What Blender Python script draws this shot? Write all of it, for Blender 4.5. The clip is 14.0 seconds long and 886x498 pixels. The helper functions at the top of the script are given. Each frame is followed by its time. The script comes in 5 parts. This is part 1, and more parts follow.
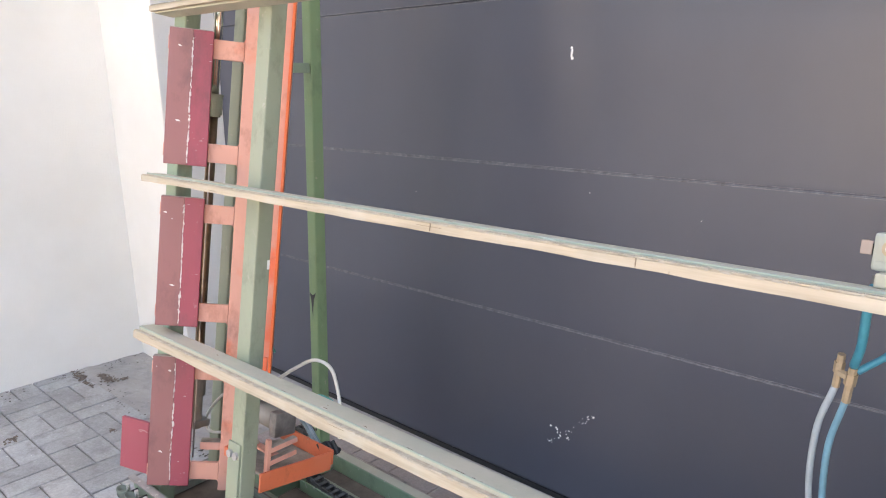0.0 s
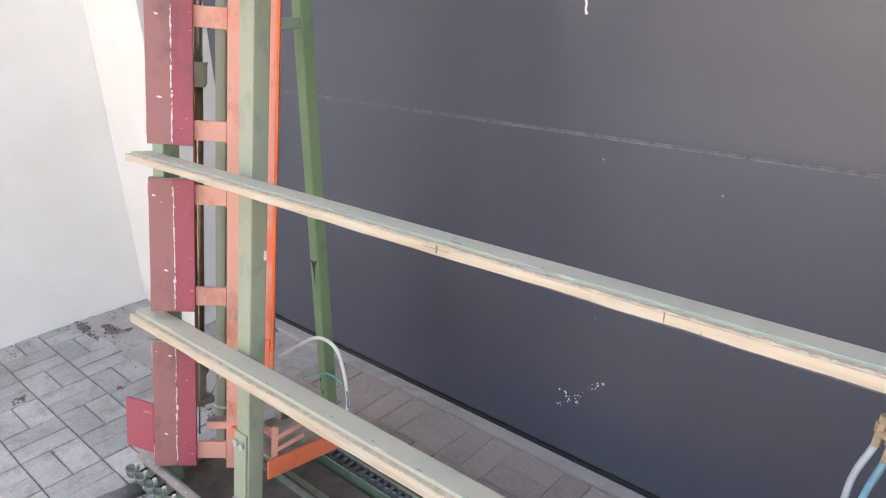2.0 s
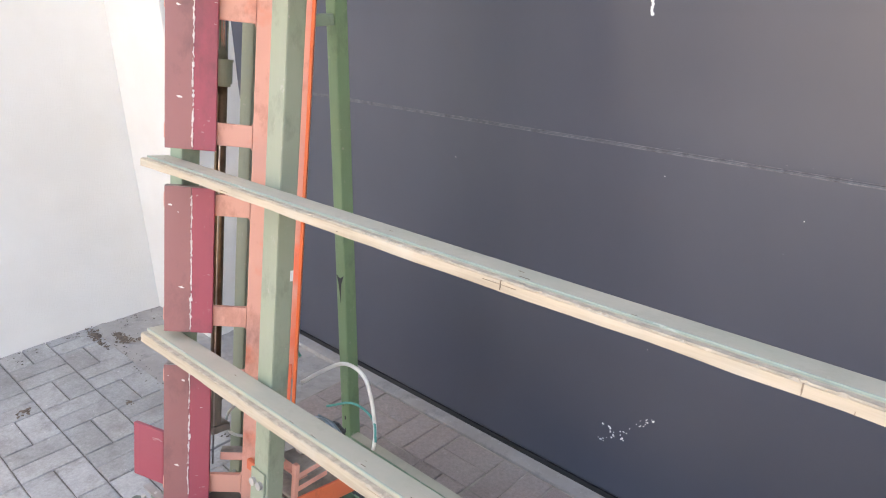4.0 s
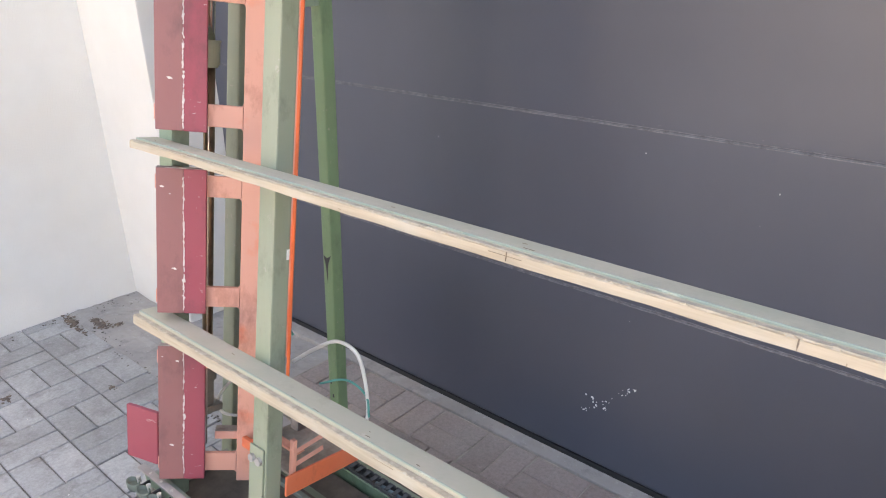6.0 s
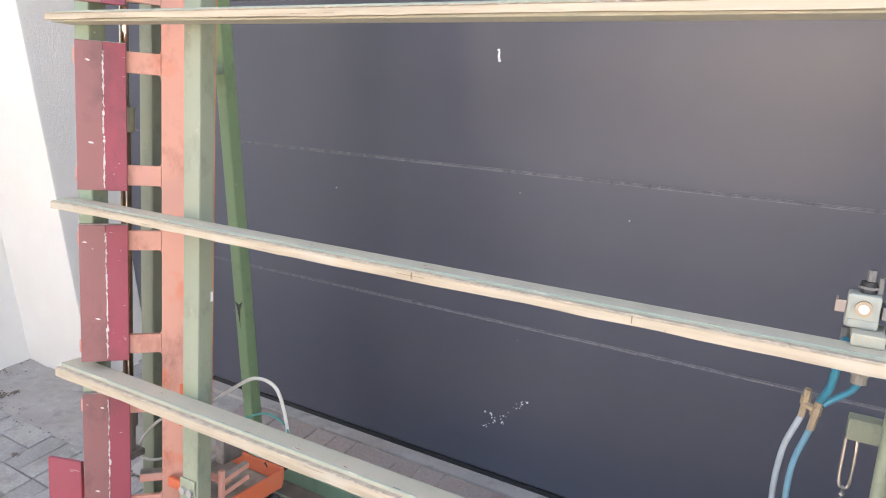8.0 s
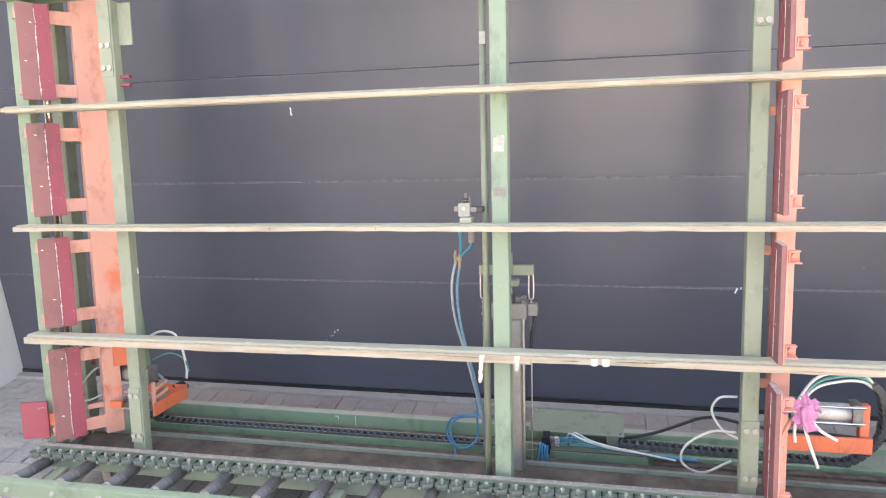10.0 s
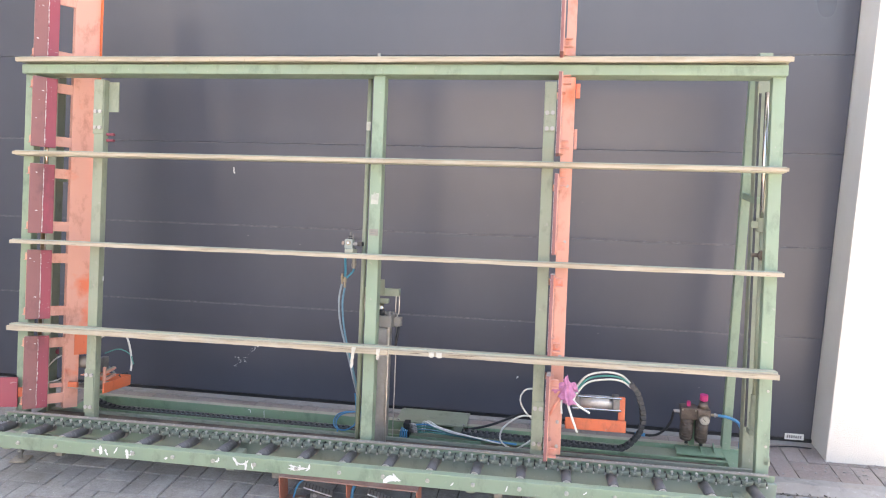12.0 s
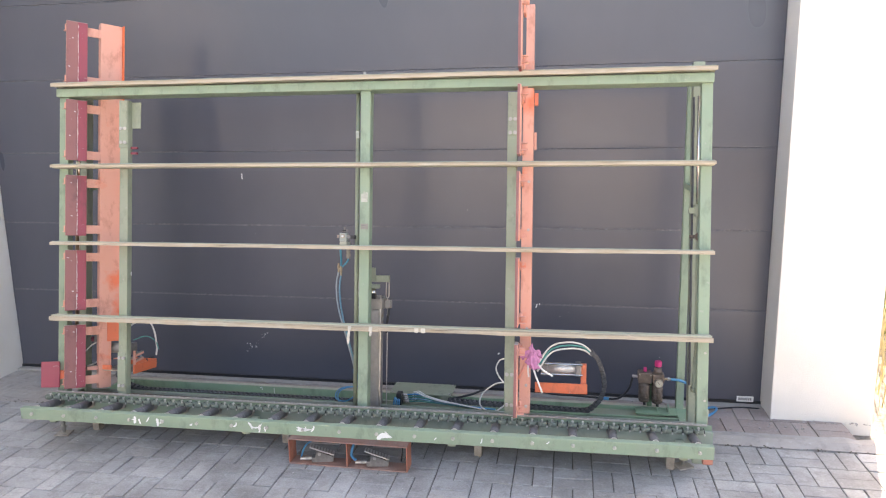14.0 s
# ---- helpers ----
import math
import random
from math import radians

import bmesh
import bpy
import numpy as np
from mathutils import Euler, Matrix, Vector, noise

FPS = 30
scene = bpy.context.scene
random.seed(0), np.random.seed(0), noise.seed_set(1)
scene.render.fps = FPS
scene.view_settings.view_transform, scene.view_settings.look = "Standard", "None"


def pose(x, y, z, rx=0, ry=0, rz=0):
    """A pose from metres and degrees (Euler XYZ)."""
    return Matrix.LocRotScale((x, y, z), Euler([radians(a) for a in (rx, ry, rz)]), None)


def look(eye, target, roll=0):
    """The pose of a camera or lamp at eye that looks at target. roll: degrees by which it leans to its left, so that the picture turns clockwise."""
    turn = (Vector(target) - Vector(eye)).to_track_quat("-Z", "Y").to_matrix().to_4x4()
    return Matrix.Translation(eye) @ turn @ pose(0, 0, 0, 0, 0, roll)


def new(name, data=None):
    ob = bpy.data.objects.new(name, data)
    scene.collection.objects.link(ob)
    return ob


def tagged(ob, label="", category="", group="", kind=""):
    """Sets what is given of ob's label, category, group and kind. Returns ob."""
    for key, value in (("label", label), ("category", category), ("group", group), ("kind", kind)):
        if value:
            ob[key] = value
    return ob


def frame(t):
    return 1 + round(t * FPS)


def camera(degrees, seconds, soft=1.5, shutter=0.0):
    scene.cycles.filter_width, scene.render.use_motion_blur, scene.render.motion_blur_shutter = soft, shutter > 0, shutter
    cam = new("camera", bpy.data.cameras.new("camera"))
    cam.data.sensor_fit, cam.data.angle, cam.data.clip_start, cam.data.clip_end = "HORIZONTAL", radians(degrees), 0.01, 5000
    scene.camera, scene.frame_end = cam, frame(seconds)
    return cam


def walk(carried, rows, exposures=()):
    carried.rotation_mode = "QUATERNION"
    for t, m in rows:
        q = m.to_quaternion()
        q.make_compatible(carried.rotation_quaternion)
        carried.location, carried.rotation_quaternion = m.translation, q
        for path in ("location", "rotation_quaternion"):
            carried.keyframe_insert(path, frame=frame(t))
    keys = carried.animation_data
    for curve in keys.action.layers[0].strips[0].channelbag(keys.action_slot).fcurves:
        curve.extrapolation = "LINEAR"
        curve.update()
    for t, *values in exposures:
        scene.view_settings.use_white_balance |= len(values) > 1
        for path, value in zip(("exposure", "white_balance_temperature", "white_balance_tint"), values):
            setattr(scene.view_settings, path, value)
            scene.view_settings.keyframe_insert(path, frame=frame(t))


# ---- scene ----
cam = camera(64.22, 14.0, soft=1.1)
PATH = [
    (0.0, pose(2.122, -1.793, 1.392, 75.86, 1.05, 42.07)),
    (0.2, pose(2.118, -1.785, 1.430, 74.80, 1.30, 41.90)),
    (0.5, pose(2.092, -1.757, 1.493, 73.05, 2.01, 41.48)),
    (1.0, pose(2.060, -1.721, 1.558, 70.14, 3.04, 41.51)),
    (1.5, pose(2.051, -1.716, 1.556, 69.20, 2.87, 41.71)),
    (2.0, pose(2.018, -1.683, 1.555, 67.93, 2.04, 41.96)),
    (2.5, pose(1.945, -1.642, 1.545, 66.41, 1.97, 40.79)),
    (3.0, pose(1.884, -1.620, 1.522, 68.07, 1.66, 40.43)),
    (3.2, pose(1.864, -1.598, 1.527, 68.68, 1.71, 42.51)),
    (5.3, pose(1.840, -1.604, 1.528, 67.97, 0.86, 43.90)),
    (5.5, pose(1.842, -1.622, 1.524, 67.81, 1.23, 42.41)),
    (6.0, pose(1.829, -1.665, 1.531, 66.90, 0.90, 40.70)),
    (6.5, pose(1.819, -1.671, 1.530, 67.44, -0.88, 43.48)),
    (7.0, pose(1.820, -1.687, 1.531, 67.36, -0.44, 41.90)),
    (7.5, pose(1.834, -1.731, 1.551, 68.68, -0.95, 36.73)),
    (8.0, pose(1.944, -1.865, 1.572, 70.99, 1.09, 31.20)),
    (8.5, pose(2.083, -2.141, 1.611, 69.62, 2.52, 23.64)),
    (9.0, pose(2.173, -2.500, 1.642, 70.34, 4.59, 15.24)),
    (9.2, pose(2.228, -2.615, 1.661, 70.94, 4.51, 14.03)),
    (11.3, pose(2.804, -3.762, 1.821, 75.93, 1.01, 11.02)),
    (11.5, pose(2.864, -3.837, 1.773, 76.68, -0.31, 11.06)),
    (12.0, pose(2.964, -3.993, 1.764, 79.45, -0.72, 9.82)),
    (12.5, pose(3.004, -4.153, 1.798, 78.00, 1.52, 9.03)),
    (13.0, pose(3.096, -4.289, 1.780, 79.92, 0.98, 9.98)),
    (13.5, pose(3.213, -4.398, 1.795, 78.73, -0.53, 10.52)),
    (14.0, pose(3.186, -4.475, 1.805, 79.44, 0.92, 10.11)),
]
walk(cam, PATH, exposures=[(0.0, 2.85, 8350, 17), (2.5, 2.85, 8350, 17), (3.0, 2.95, 8350, 17), (5.5, 2.85, 8350, 17), (7.0, 2.79, 8350, 17), (9.0, 3.08, 8350, 17), (11.3, 2.93, 8250, 17), (14.0, 2.54, 8200, 17)])

# ---- light ----
world = bpy.data.worlds.new("sky")
scene.world = world
world.use_nodes = True
wn = world.node_tree
sky = wn.nodes.new("ShaderNodeTexSky")
sky.sky_type, sky.sun_disc = 'NISHITA', False
sky.sun_elevation, sky.sun_rotation = radians(46), radians(18)
sky.dust_density = 3.0
wn.links.new(sky.outputs["Color"], wn.nodes["Background"].inputs["Color"])
wn.nodes["Background"].inputs["Strength"].default_value = 0.15
sun = new("sun", bpy.data.lights.new("sun", 'SUN'))
sun.data.energy, sun.data.angle, sun.data.color = 4.5, radians(0.6), (1.0, 0.95, 0.87)
sun.matrix_world = look((3.2, 10, 11), (0, 0, 0))


# ---- materials ----
def node(nt, kind, **sets):
    n = nt.nodes.new(kind)
    for k, v in sets.items():
        n.inputs[k].default_value = v
    return n


def ramp(nt, fac, stops):
    r = nt.nodes.new("ShaderNodeValToRGB")
    while len(r.color_ramp.elements) < len(stops):
        r.color_ramp.elements.new(0.5)
    for e, (p, c) in zip(r.color_ramp.elements, stops):
        e.position, e.color = p, (*c, 1)
    nt.links.new(fac, r.inputs["Fac"])
    return r.outputs["Color"]


def mix(nt, fac, a, b, mode='MIX'):
    m = nt.nodes.new("ShaderNodeMix")
    m.data_type, m.blend_type = 'RGBA', mode
    for sock, val in ((m.inputs["Factor"], fac), (m.inputs["A"], a), (m.inputs["B"], b)):
        if isinstance(val, (int, float)):
            sock.default_value = val
        elif isinstance(val, tuple):
            sock.default_value = (*val, 1)
        else:
            nt.links.new(val, sock)
    return m.outputs["Result"]


def surface(name, rough=0.6, metal=0.0):
    m = bpy.data.materials.new(name)
    m.use_nodes = True
    nt = m.node_tree
    b = nt.nodes["Principled BSDF"]
    b.inputs["Roughness"].default_value, b.inputs["Metallic"].default_value = rough, metal
    co = nt.nodes.new("ShaderNodeTexCoord")
    return m, nt, b, co.outputs["Object"]


def noise_tex(nt, co, scale, detail=4.0, rough=0.6, stretch=None):
    n = node(nt, "ShaderNodeTexNoise", Scale=scale, Detail=detail, Roughness=rough)
    if stretch:
        mp = nt.nodes.new("ShaderNodeMapping")
        mp.inputs["Scale"].default_value = stretch
        nt.links.new(co, mp.inputs["Vector"])
        co = mp.outputs["Vector"]
    nt.links.new(co, n.inputs["Vector"])
    return n.outputs["Fac"]


def bump(nt, b, h, strength, dist):
    bp = node(nt, "ShaderNodeBump", Strength=strength, Distance=dist)
    nt.links.new(h, bp.inputs["Height"])
    nt.links.new(bp.outputs["Normal"], b.inputs["Normal"])


def painted(name, base, worn, dust=(0.42, 0.38, 0.32), rough=0.5, dusty=0.35, chips=0.63, grain=(1, 1, 1), patchy=False, grimy=0.62):
    """Old paint: two tones, chips to another colour, dust in cloudy patches."""
    m, nt, b, co = surface(name, rough)
    big = noise_tex(nt, co, 3.0, 5, 0.65)
    fine = noise_tex(nt, co, 38.0, 5, 0.7, grain)
    c = mix(nt, ramp(nt, big, [(0.35, (0, 0, 0)), (0.7, (1, 1, 1))]), base, tuple(v * 0.82 + 0.02 for v in base))
    c = mix(nt, ramp(nt, fine, [(chips, (0, 0, 0)), (chips + 0.05, (0.8, 0.8, 0.8))]), c, worn)
    cloud = noise_tex(nt, co, 7.0, 6, 0.7)
    d = node(nt, "ShaderNodeMath", Value=0.0)
    d.operation = 'MULTIPLY'
    d.inputs[1].default_value = dusty
    level = ramp(nt, noise_tex(nt, co, 4.5, 5, 0.6), [(0.55, (0.80, 0.80, 0.80)), (0.68, (0.25, 0.25, 0.25))]) if patchy else cloud
    nt.links.new(level, d.inputs[0])
    c = mix(nt, d.outputs[0], c, dust)
    grime = noise_tex(nt, co, 11.0, 7, 0.72, (1.0, 1.0, 0.55))
    c = mix(nt, ramp(nt, grime, [(0.53, (0, 0, 0)), (0.74, (grimy, grimy, grimy))]), c, tuple(v * 0.28 + 0.03 for v in base))
    nt.links.new(c, b.inputs["Base Color"])
    nt.links.new(ramp(nt, cloud, [(0.3, (rough - 0.08,) * 3), (0.7, (rough + 0.2,) * 3)]), b.inputs["Roughness"])
    bump(nt, b, fine, 0.15, 0.002)
    return m


def plain(name, colour, rough=0.6, metal=0.0, vary=0.2, scale=30.0, relief=0.1):
    m, nt, b, co = surface(name, rough, metal)
    n = noise_tex(nt, co, scale, 5, 0.65)
    lo, hi = tuple(v * (1 - vary) for v in colour), tuple(min(1, v * (1 + vary)) for v in colour)
    nt.links.new(ramp(nt, n, [(0.3, lo), (0.7, hi)]), b.inputs["Base Color"])
    bump(nt, b, n, relief, 0.002)
    return m


def pieces(name, stops, rough, specks, relief):
    """Stone-like pieces: one tone a piece, with stains and grain."""
    m, nt, b, co = surface(name, rough)
    geo = nt.nodes.new("ShaderNodeNewGeometry")
    info = nt.nodes.new("ShaderNodeObjectInfo")
    add = nt.nodes.new("ShaderNodeMath")
    add.operation = 'ADD'
    nt.links.new(geo.outputs["Random Per Island"], add.inputs[0])
    nt.links.new(info.outputs["Random"], add.inputs[1])
    fr = nt.nodes.new("ShaderNodeMath")
    fr.operation = 'FRACT'
    nt.links.new(add.outputs[0], fr.inputs[0])
    c = ramp(nt, fr.outputs[0], stops)
    pos = geo.outputs["Position"]
    stain = noise_tex(nt, pos, 2.3, 6, 0.65)
    c = mix(nt, ramp(nt, stain, [(0.42, (0, 0, 0)), (0.70, (0.75, 0.75, 0.75))]), c, specks)
    blot = noise_tex(nt, pos, 13.0, 6, 0.7)
    c = mix(nt, ramp(nt, blot, [(0.50, (0, 0, 0)), (0.70, (0.55, 0.55, 0.55))]), c, specks)
    pale = noise_tex(nt, pos, 21.0, 5, 0.7, (1.0, 1.0, 1.3))
    c = mix(nt, ramp(nt, pale, [(0.58, (0, 0, 0)), (0.74, (0.45, 0.45, 0.45))]), c, tuple(min(0.6, v * 1.25) for v in stops[-1][1]))
    fine = noise_tex(nt, pos, 90.0, 4, 0.75)
    c = mix(nt, 0.30, c, ramp(nt, fine, [(0.3, (0.12, 0.12, 0.12)), (0.7, (0.6, 0.6, 0.6))]), 'OVERLAY')
    nt.links.new(c, b.inputs["Base Color"])
    bump(nt, b, fine, relief, 0.003)
    return m


GREEN = painted("green_paint", (0.222, 0.342, 0.222), (0.38, 0.39, 0.32), dust=(0.36, 0.34, 0.29), dusty=0.5)
GREEN_DUSTY = painted("dusty_green_paint", (0.24, 0.31, 0.20), (0.40, 0.38, 0.32), dust=(0.36, 0.33, 0.28), dusty=0.7)
GREEN_LEG = painted("leaf_green_paint", (0.180, 0.305, 0.145), (0.34, 0.36, 0.26), dust=(0.33, 0.34, 0.24), dusty=0.25)
GREEN_DARK = painted("mid_green_paint", (0.175, 0.345, 0.20), (0.40, 0.44, 0.38), dusty=0.45)
ORANGE = painted("orange_paint", (0.84, 0.13, 0.025), (0.62, 0.42, 0.34), dust=(0.66, 0.39, 0.31), dusty=1.0, chips=0.67, patchy=True)
ORANGE_PALE = painted("dust_covered_orange_paint", (0.80, 0.22, 0.12), (0.6, 0.45, 0.38), dust=(0.60, 0.42, 0.36), dusty=1.1, chips=0.67)
ORANGE_BARE = painted("bright_orange_paint", (0.80, 0.13, 0.03), (0.5, 0.3, 0.24), dust=(0.62, 0.34, 0.25), dusty=0.45, chips=0.66)
ORANGE_VIVID = painted("vivid_orange_paint", (0.86, 0.135, 0.02), (0.6, 0.3, 0.2), dust=(0.70, 0.30, 0.18), dusty=0.22, chips=0.68)
RED_PAD = painted("red_pad", (0.335, 0.046, 0.075), (0.5, 0.38, 0.36), dust=(0.30, 0.11, 0.11), dusty=0.35, chips=0.68, grain=(0.4, 0.4, 1.6))
BROWN_PAD = painted("worn_red_pad", (0.265, 0.082, 0.08), (0.46, 0.36, 0.33), dust=(0.34, 0.20, 0.18), dusty=0.45, chips=0.7)
DUST_RED = painted("dust_covered_rust_red", (0.36, 0.13, 0.09), (0.36, 0.26, 0.21), dust=(0.36, 0.29, 0.25), dusty=1.0, chips=0.6)
PLATE_GREEN = painted("grey_green_plate_paint", (0.20, 0.28, 0.215), (0.36, 0.36, 0.31), dust=(0.34, 0.33, 0.29), dusty=0.6)
DRUM = painted("dusty_grey_green_paint", (0.19, 0.25, 0.20), (0.36, 0.36, 0.31), dusty=0.6)
RUST_BOX = painted("rust_red_paint", (0.50, 0.135, 0.075), (0.36, 0.22, 0.16), dust=(0.45, 0.30, 0.24), dusty=0.45, chips=0.58)
def raw_wood():
    m, nt, b, co = surface("pale_wood", 0.75)
    grain = noise_tex(nt, co, 60.0, 5, 0.6, (0.06, 1.0, 1.0))
    blot = noise_tex(nt, co, 5.0, 4, 0.6)
    c = ramp(nt, grain, [(0.3, (0.33, 0.27, 0.19)), (0.55, (0.46, 0.385, 0.285)), (0.8, (0.54, 0.465, 0.36))])
    c = mix(nt, ramp(nt, blot, [(0.55, (0, 0, 0)), (0.75, (0.55, 0.55, 0.55))]), c, (0.50, 0.49, 0.42))
    nt.links.new(c, b.inputs["Base Color"])
    bump(nt, b, grain, 0.25, 0.002)
    return m


WOOD = raw_wood()
SLAT_GREEN = painted("dusty_pale_green_paint", (0.35, 0.38, 0.28), (0.52, 0.50, 0.41), dust=(0.51, 0.455, 0.36), rough=0.92, dusty=1.2, chips=0.66, grimy=0.22, grain=(0.35, 1, 1))
MINT = painted("rubbed_mint_paint", (0.275, 0.345, 0.285), (0.52, 0.55, 0.48), dust=(0.42, 0.46, 0.38), dusty=0.4, chips=0.62, grain=(0.3, 1, 1))
CRUST = plain("crumbling_filler", (0.42, 0.36, 0.275), 0.95, vary=0.25, scale=40, relief=0.4)
SCUFF = plain("scuffed_filler", (0.66, 0.61, 0.57), 0.8, vary=0.1)
STEEL = plain("worn_steel", (0.45, 0.43, 0.40), 0.35, 0.9, vary=0.2)
CHROME = plain("bright_rod", (0.75, 0.70, 0.62), 0.16, 1.0, vary=0.12, relief=0.02)
BRONZE = plain("oily_rod", (0.26, 0.18, 0.11), 0.32, 0.8, vary=0.3)
OILY = plain("oily_casting", (0.15, 0.115, 0.095), 0.5, 0.25, vary=0.4)
ROLLER = painted("dusty_rubber", (0.07, 0.07, 0.073), (0.22, 0.21, 0.20), dust=(0.22, 0.21, 0.20), rough=0.38, dusty=0.5, chips=0.6)
BRIGHT = plain("bare_alloy", (0.62, 0.60, 0.58), 0.5, 0.55, vary=0.2)
CAST_PALE = painted("dirty_pale_casting", (0.30, 0.28, 0.245), (0.42, 0.40, 0.36), dust=(0.2, 0.17, 0.14), dusty=0.6)
CAST = plain("grey_casting", (0.20, 0.19, 0.18), 0.55, 0.3, vary=0.3)
PALE_CAST = painted("pale_grey_green_paint", (0.36, 0.39, 0.33), (0.42, 0.40, 0.34), dust=(0.38, 0.36, 0.31), dusty=0.4)
BOLT_HEAD = plain("zinc_bolt", (0.45, 0.42, 0.40), 0.5, 0.4, vary=0.2)
BRASS = plain("brass", (0.40, 0.31, 0.21), 0.55, 0.35, vary=0.2)
ALU = plain("grey_aluminium", (0.36, 0.34, 0.31), 0.5, 0.4, vary=0.12)
RUBBER = plain("grey_rubber", (0.055, 0.06, 0.07), 0.55, vary=0.4, scale=60)
BLACK = plain("black_plastic", (0.022, 0.022, 0.024), 0.45, vary=0.3)
CHAIN_BLACK = plain("dusty_black_plastic", (0.085, 0.086, 0.088), 0.45, vary=0.5)
BLUE = plain("blue_hose", (0.045, 0.25, 0.45), 0.35, vary=0.12)
PALE_BLUE = plain("pale_blue_hose", (0.33, 0.385, 0.42), 0.4, vary=0.12)
STEEL_BLUE = plain("steel_blue_hose", (0.14, 0.31, 0.40), 0.4, vary=0.15)
WHITE_HOSE = plain("white_hose", (0.70, 0.69, 0.64), 0.4, vary=0.1)
CHAIN_HOSE = plain("dusty_grey_blue_hose", (0.20, 0.27, 0.29), 0.6, vary=0.45, scale=14)
TEAL_HOSE = plain("teal_hose", (0.06, 0.28, 0.24), 0.35, vary=0.15)
PALE_TAPE = plain("worn_masking_tape", (0.45, 0.455, 0.39), 0.8, vary=0.2, scale=45)
TAPE = plain("masking_tape", (0.56, 0.53, 0.45), 0.8, vary=0.2)
PINK = plain("pink_rag", (0.50, 0.20, 0.34), 0.9, vary=0.25, scale=40, relief=0.5)
PINK_KNOB = plain("pink_knob", (0.62, 0.05, 0.20), 0.4, vary=0.1)
CREAM = plain("cream_dial", (0.60, 0.57, 0.48), 0.5, vary=0.08)
PALE_BUTTON = plain("pale_plastic", (0.62, 0.62, 0.60), 0.5, vary=0.1)
RUSTY_CAST = painted("rusty_beige_casting", (0.36, 0.30, 0.26), (0.45, 0.40, 0.35), dust=(0.30, 0.17, 0.11), dusty=0.5)
TEAL_BLUE = plain("teal_blue_hose", (0.03, 0.23, 0.32), 0.4, vary=0.15)
WHITE = plain("white_marking", (0.8, 0.8, 0.78), 0.7, vary=0.08)
GREY_INK = plain("grey_marking", (0.25, 0.25, 0.26), 0.6)
PAVER = pieces("grey_paver", [(0.0, (0.355, 0.35, 0.337)), (0.5, (0.415, 0.408, 0.392)), (1.0, (0.475, 0.465, 0.445))], 0.85, (0.20, 0.185, 0.17), 0.35)
BROWN_PAVER = pieces("brown_paver", [(0.0, (0.300, 0.236, 0.212)), (0.5, (0.350, 0.277, 0.248)), (1.0, (0.405, 0.328, 0.296))], 0.9, (0.36, 0.32, 0.29), 0.4)
JOINT = plain("joint_sand", (0.15, 0.137, 0.12), 0.95, vary=0.45, scale=60, relief=0.6)
CONCRETE = painted("dirty_concrete", (0.44, 0.42, 0.395), (0.52, 0.50, 0.47), dust=(0.24, 0.21, 0.18), rough=0.85, dusty=0.75, chips=0.60)
DIRT = plain("oily_dirt", (0.135, 0.108, 0.088), 0.85, vary=0.5, scale=9, relief=0.5)
DUST = plain("oily_dust", (0.32, 0.285, 0.24), 0.9, vary=0.45, scale=12, relief=0.5)


CRACK = plain("dark_wood_split", (0.20, 0.155, 0.11), 0.95, vary=0.4, scale=60)
OLD_LEAF = plain("old_brown_leaves", (0.15, 0.115, 0.09), 0.95, vary=0.5, scale=50)
SOIL = plain("dark_soil", (0.09, 0.075, 0.06), 0.95, vary=0.4, scale=60)
SEAM_PALE = plain("pale_seam", (0.155, 0.152, 0.165), 0.95, vary=0.5, scale=45, relief=0.4)


def plaster():
    m, nt, b, co = surface("white_render", 0.9)
    fine = noise_tex(nt, co, 160.0, 4, 0.7)
    big = noise_tex(nt, co, 1.6, 5, 0.6)
    c = ramp(nt, big, [(0.35, (0.72, 0.695, 0.64)), (0.7, (0.795, 0.775, 0.725))])
    spots = noise_tex(nt, co, 24.0, 6, 0.75)
    c = mix(nt, ramp(nt, spots, [(0.66, (0, 0, 0)), (0.78, (0.5, 0.5, 0.5))]), c, (0.58, 0.54, 0.49))
    nt.links.new(c, b.inputs["Base Color"])
    both = nt.nodes.new("ShaderNodeMath")
    both.operation = 'ADD'
    nt.links.new(fine, both.inputs[0])
    nt.links.new(spots, both.inputs[1])
    bump(nt, b, both.outputs[0], 0.5, 0.006)
    return m


def door_skin():
    m, nt, b, co = surface("anthracite_door", 0.30)
    cloud = noise_tex(nt, co, 1.4, 6, 0.6, (1.0, 1.0, 0.6))
    grain = noise_tex(nt, co, 420.0, 3, 0.6, (0.25, 1.0, 1.0))
    c = ramp(nt, cloud, [(0.0, (0.047, 0.053, 0.074)), (1.0, (0.083, 0.090, 0.116))])
    film = noise_tex(nt, co, 1.3, 2.5, 0.5, (1.0, 1.0, 0.35))
    c = mix(nt, ramp(nt, film, [(0.0, (0, 0, 0)), (1.0, (0.17, 0.17, 0.17))]), c, (0.20, 0.19, 0.19))
    dots = node(nt, "ShaderNodeTexVoronoi", Scale=5.0)
    nt.links.new(co, dots.inputs["Vector"])
    c = mix(nt, ramp(nt, dots.outputs["Distance"], [(0.006, (0.30, 0.30, 0.30)), (0.011, (0, 0, 0))]), c, (0.35, 0.35, 0.35))
    nt.links.new(c, b.inputs["Base Color"])
    nt.links.new(ramp(nt, film, [(0.0, (0.22,) * 3), (1.0, (0.38,) * 3)]), b.inputs["Roughness"])
    bump(nt, b, grain, 0.06, 0.001)
    return m


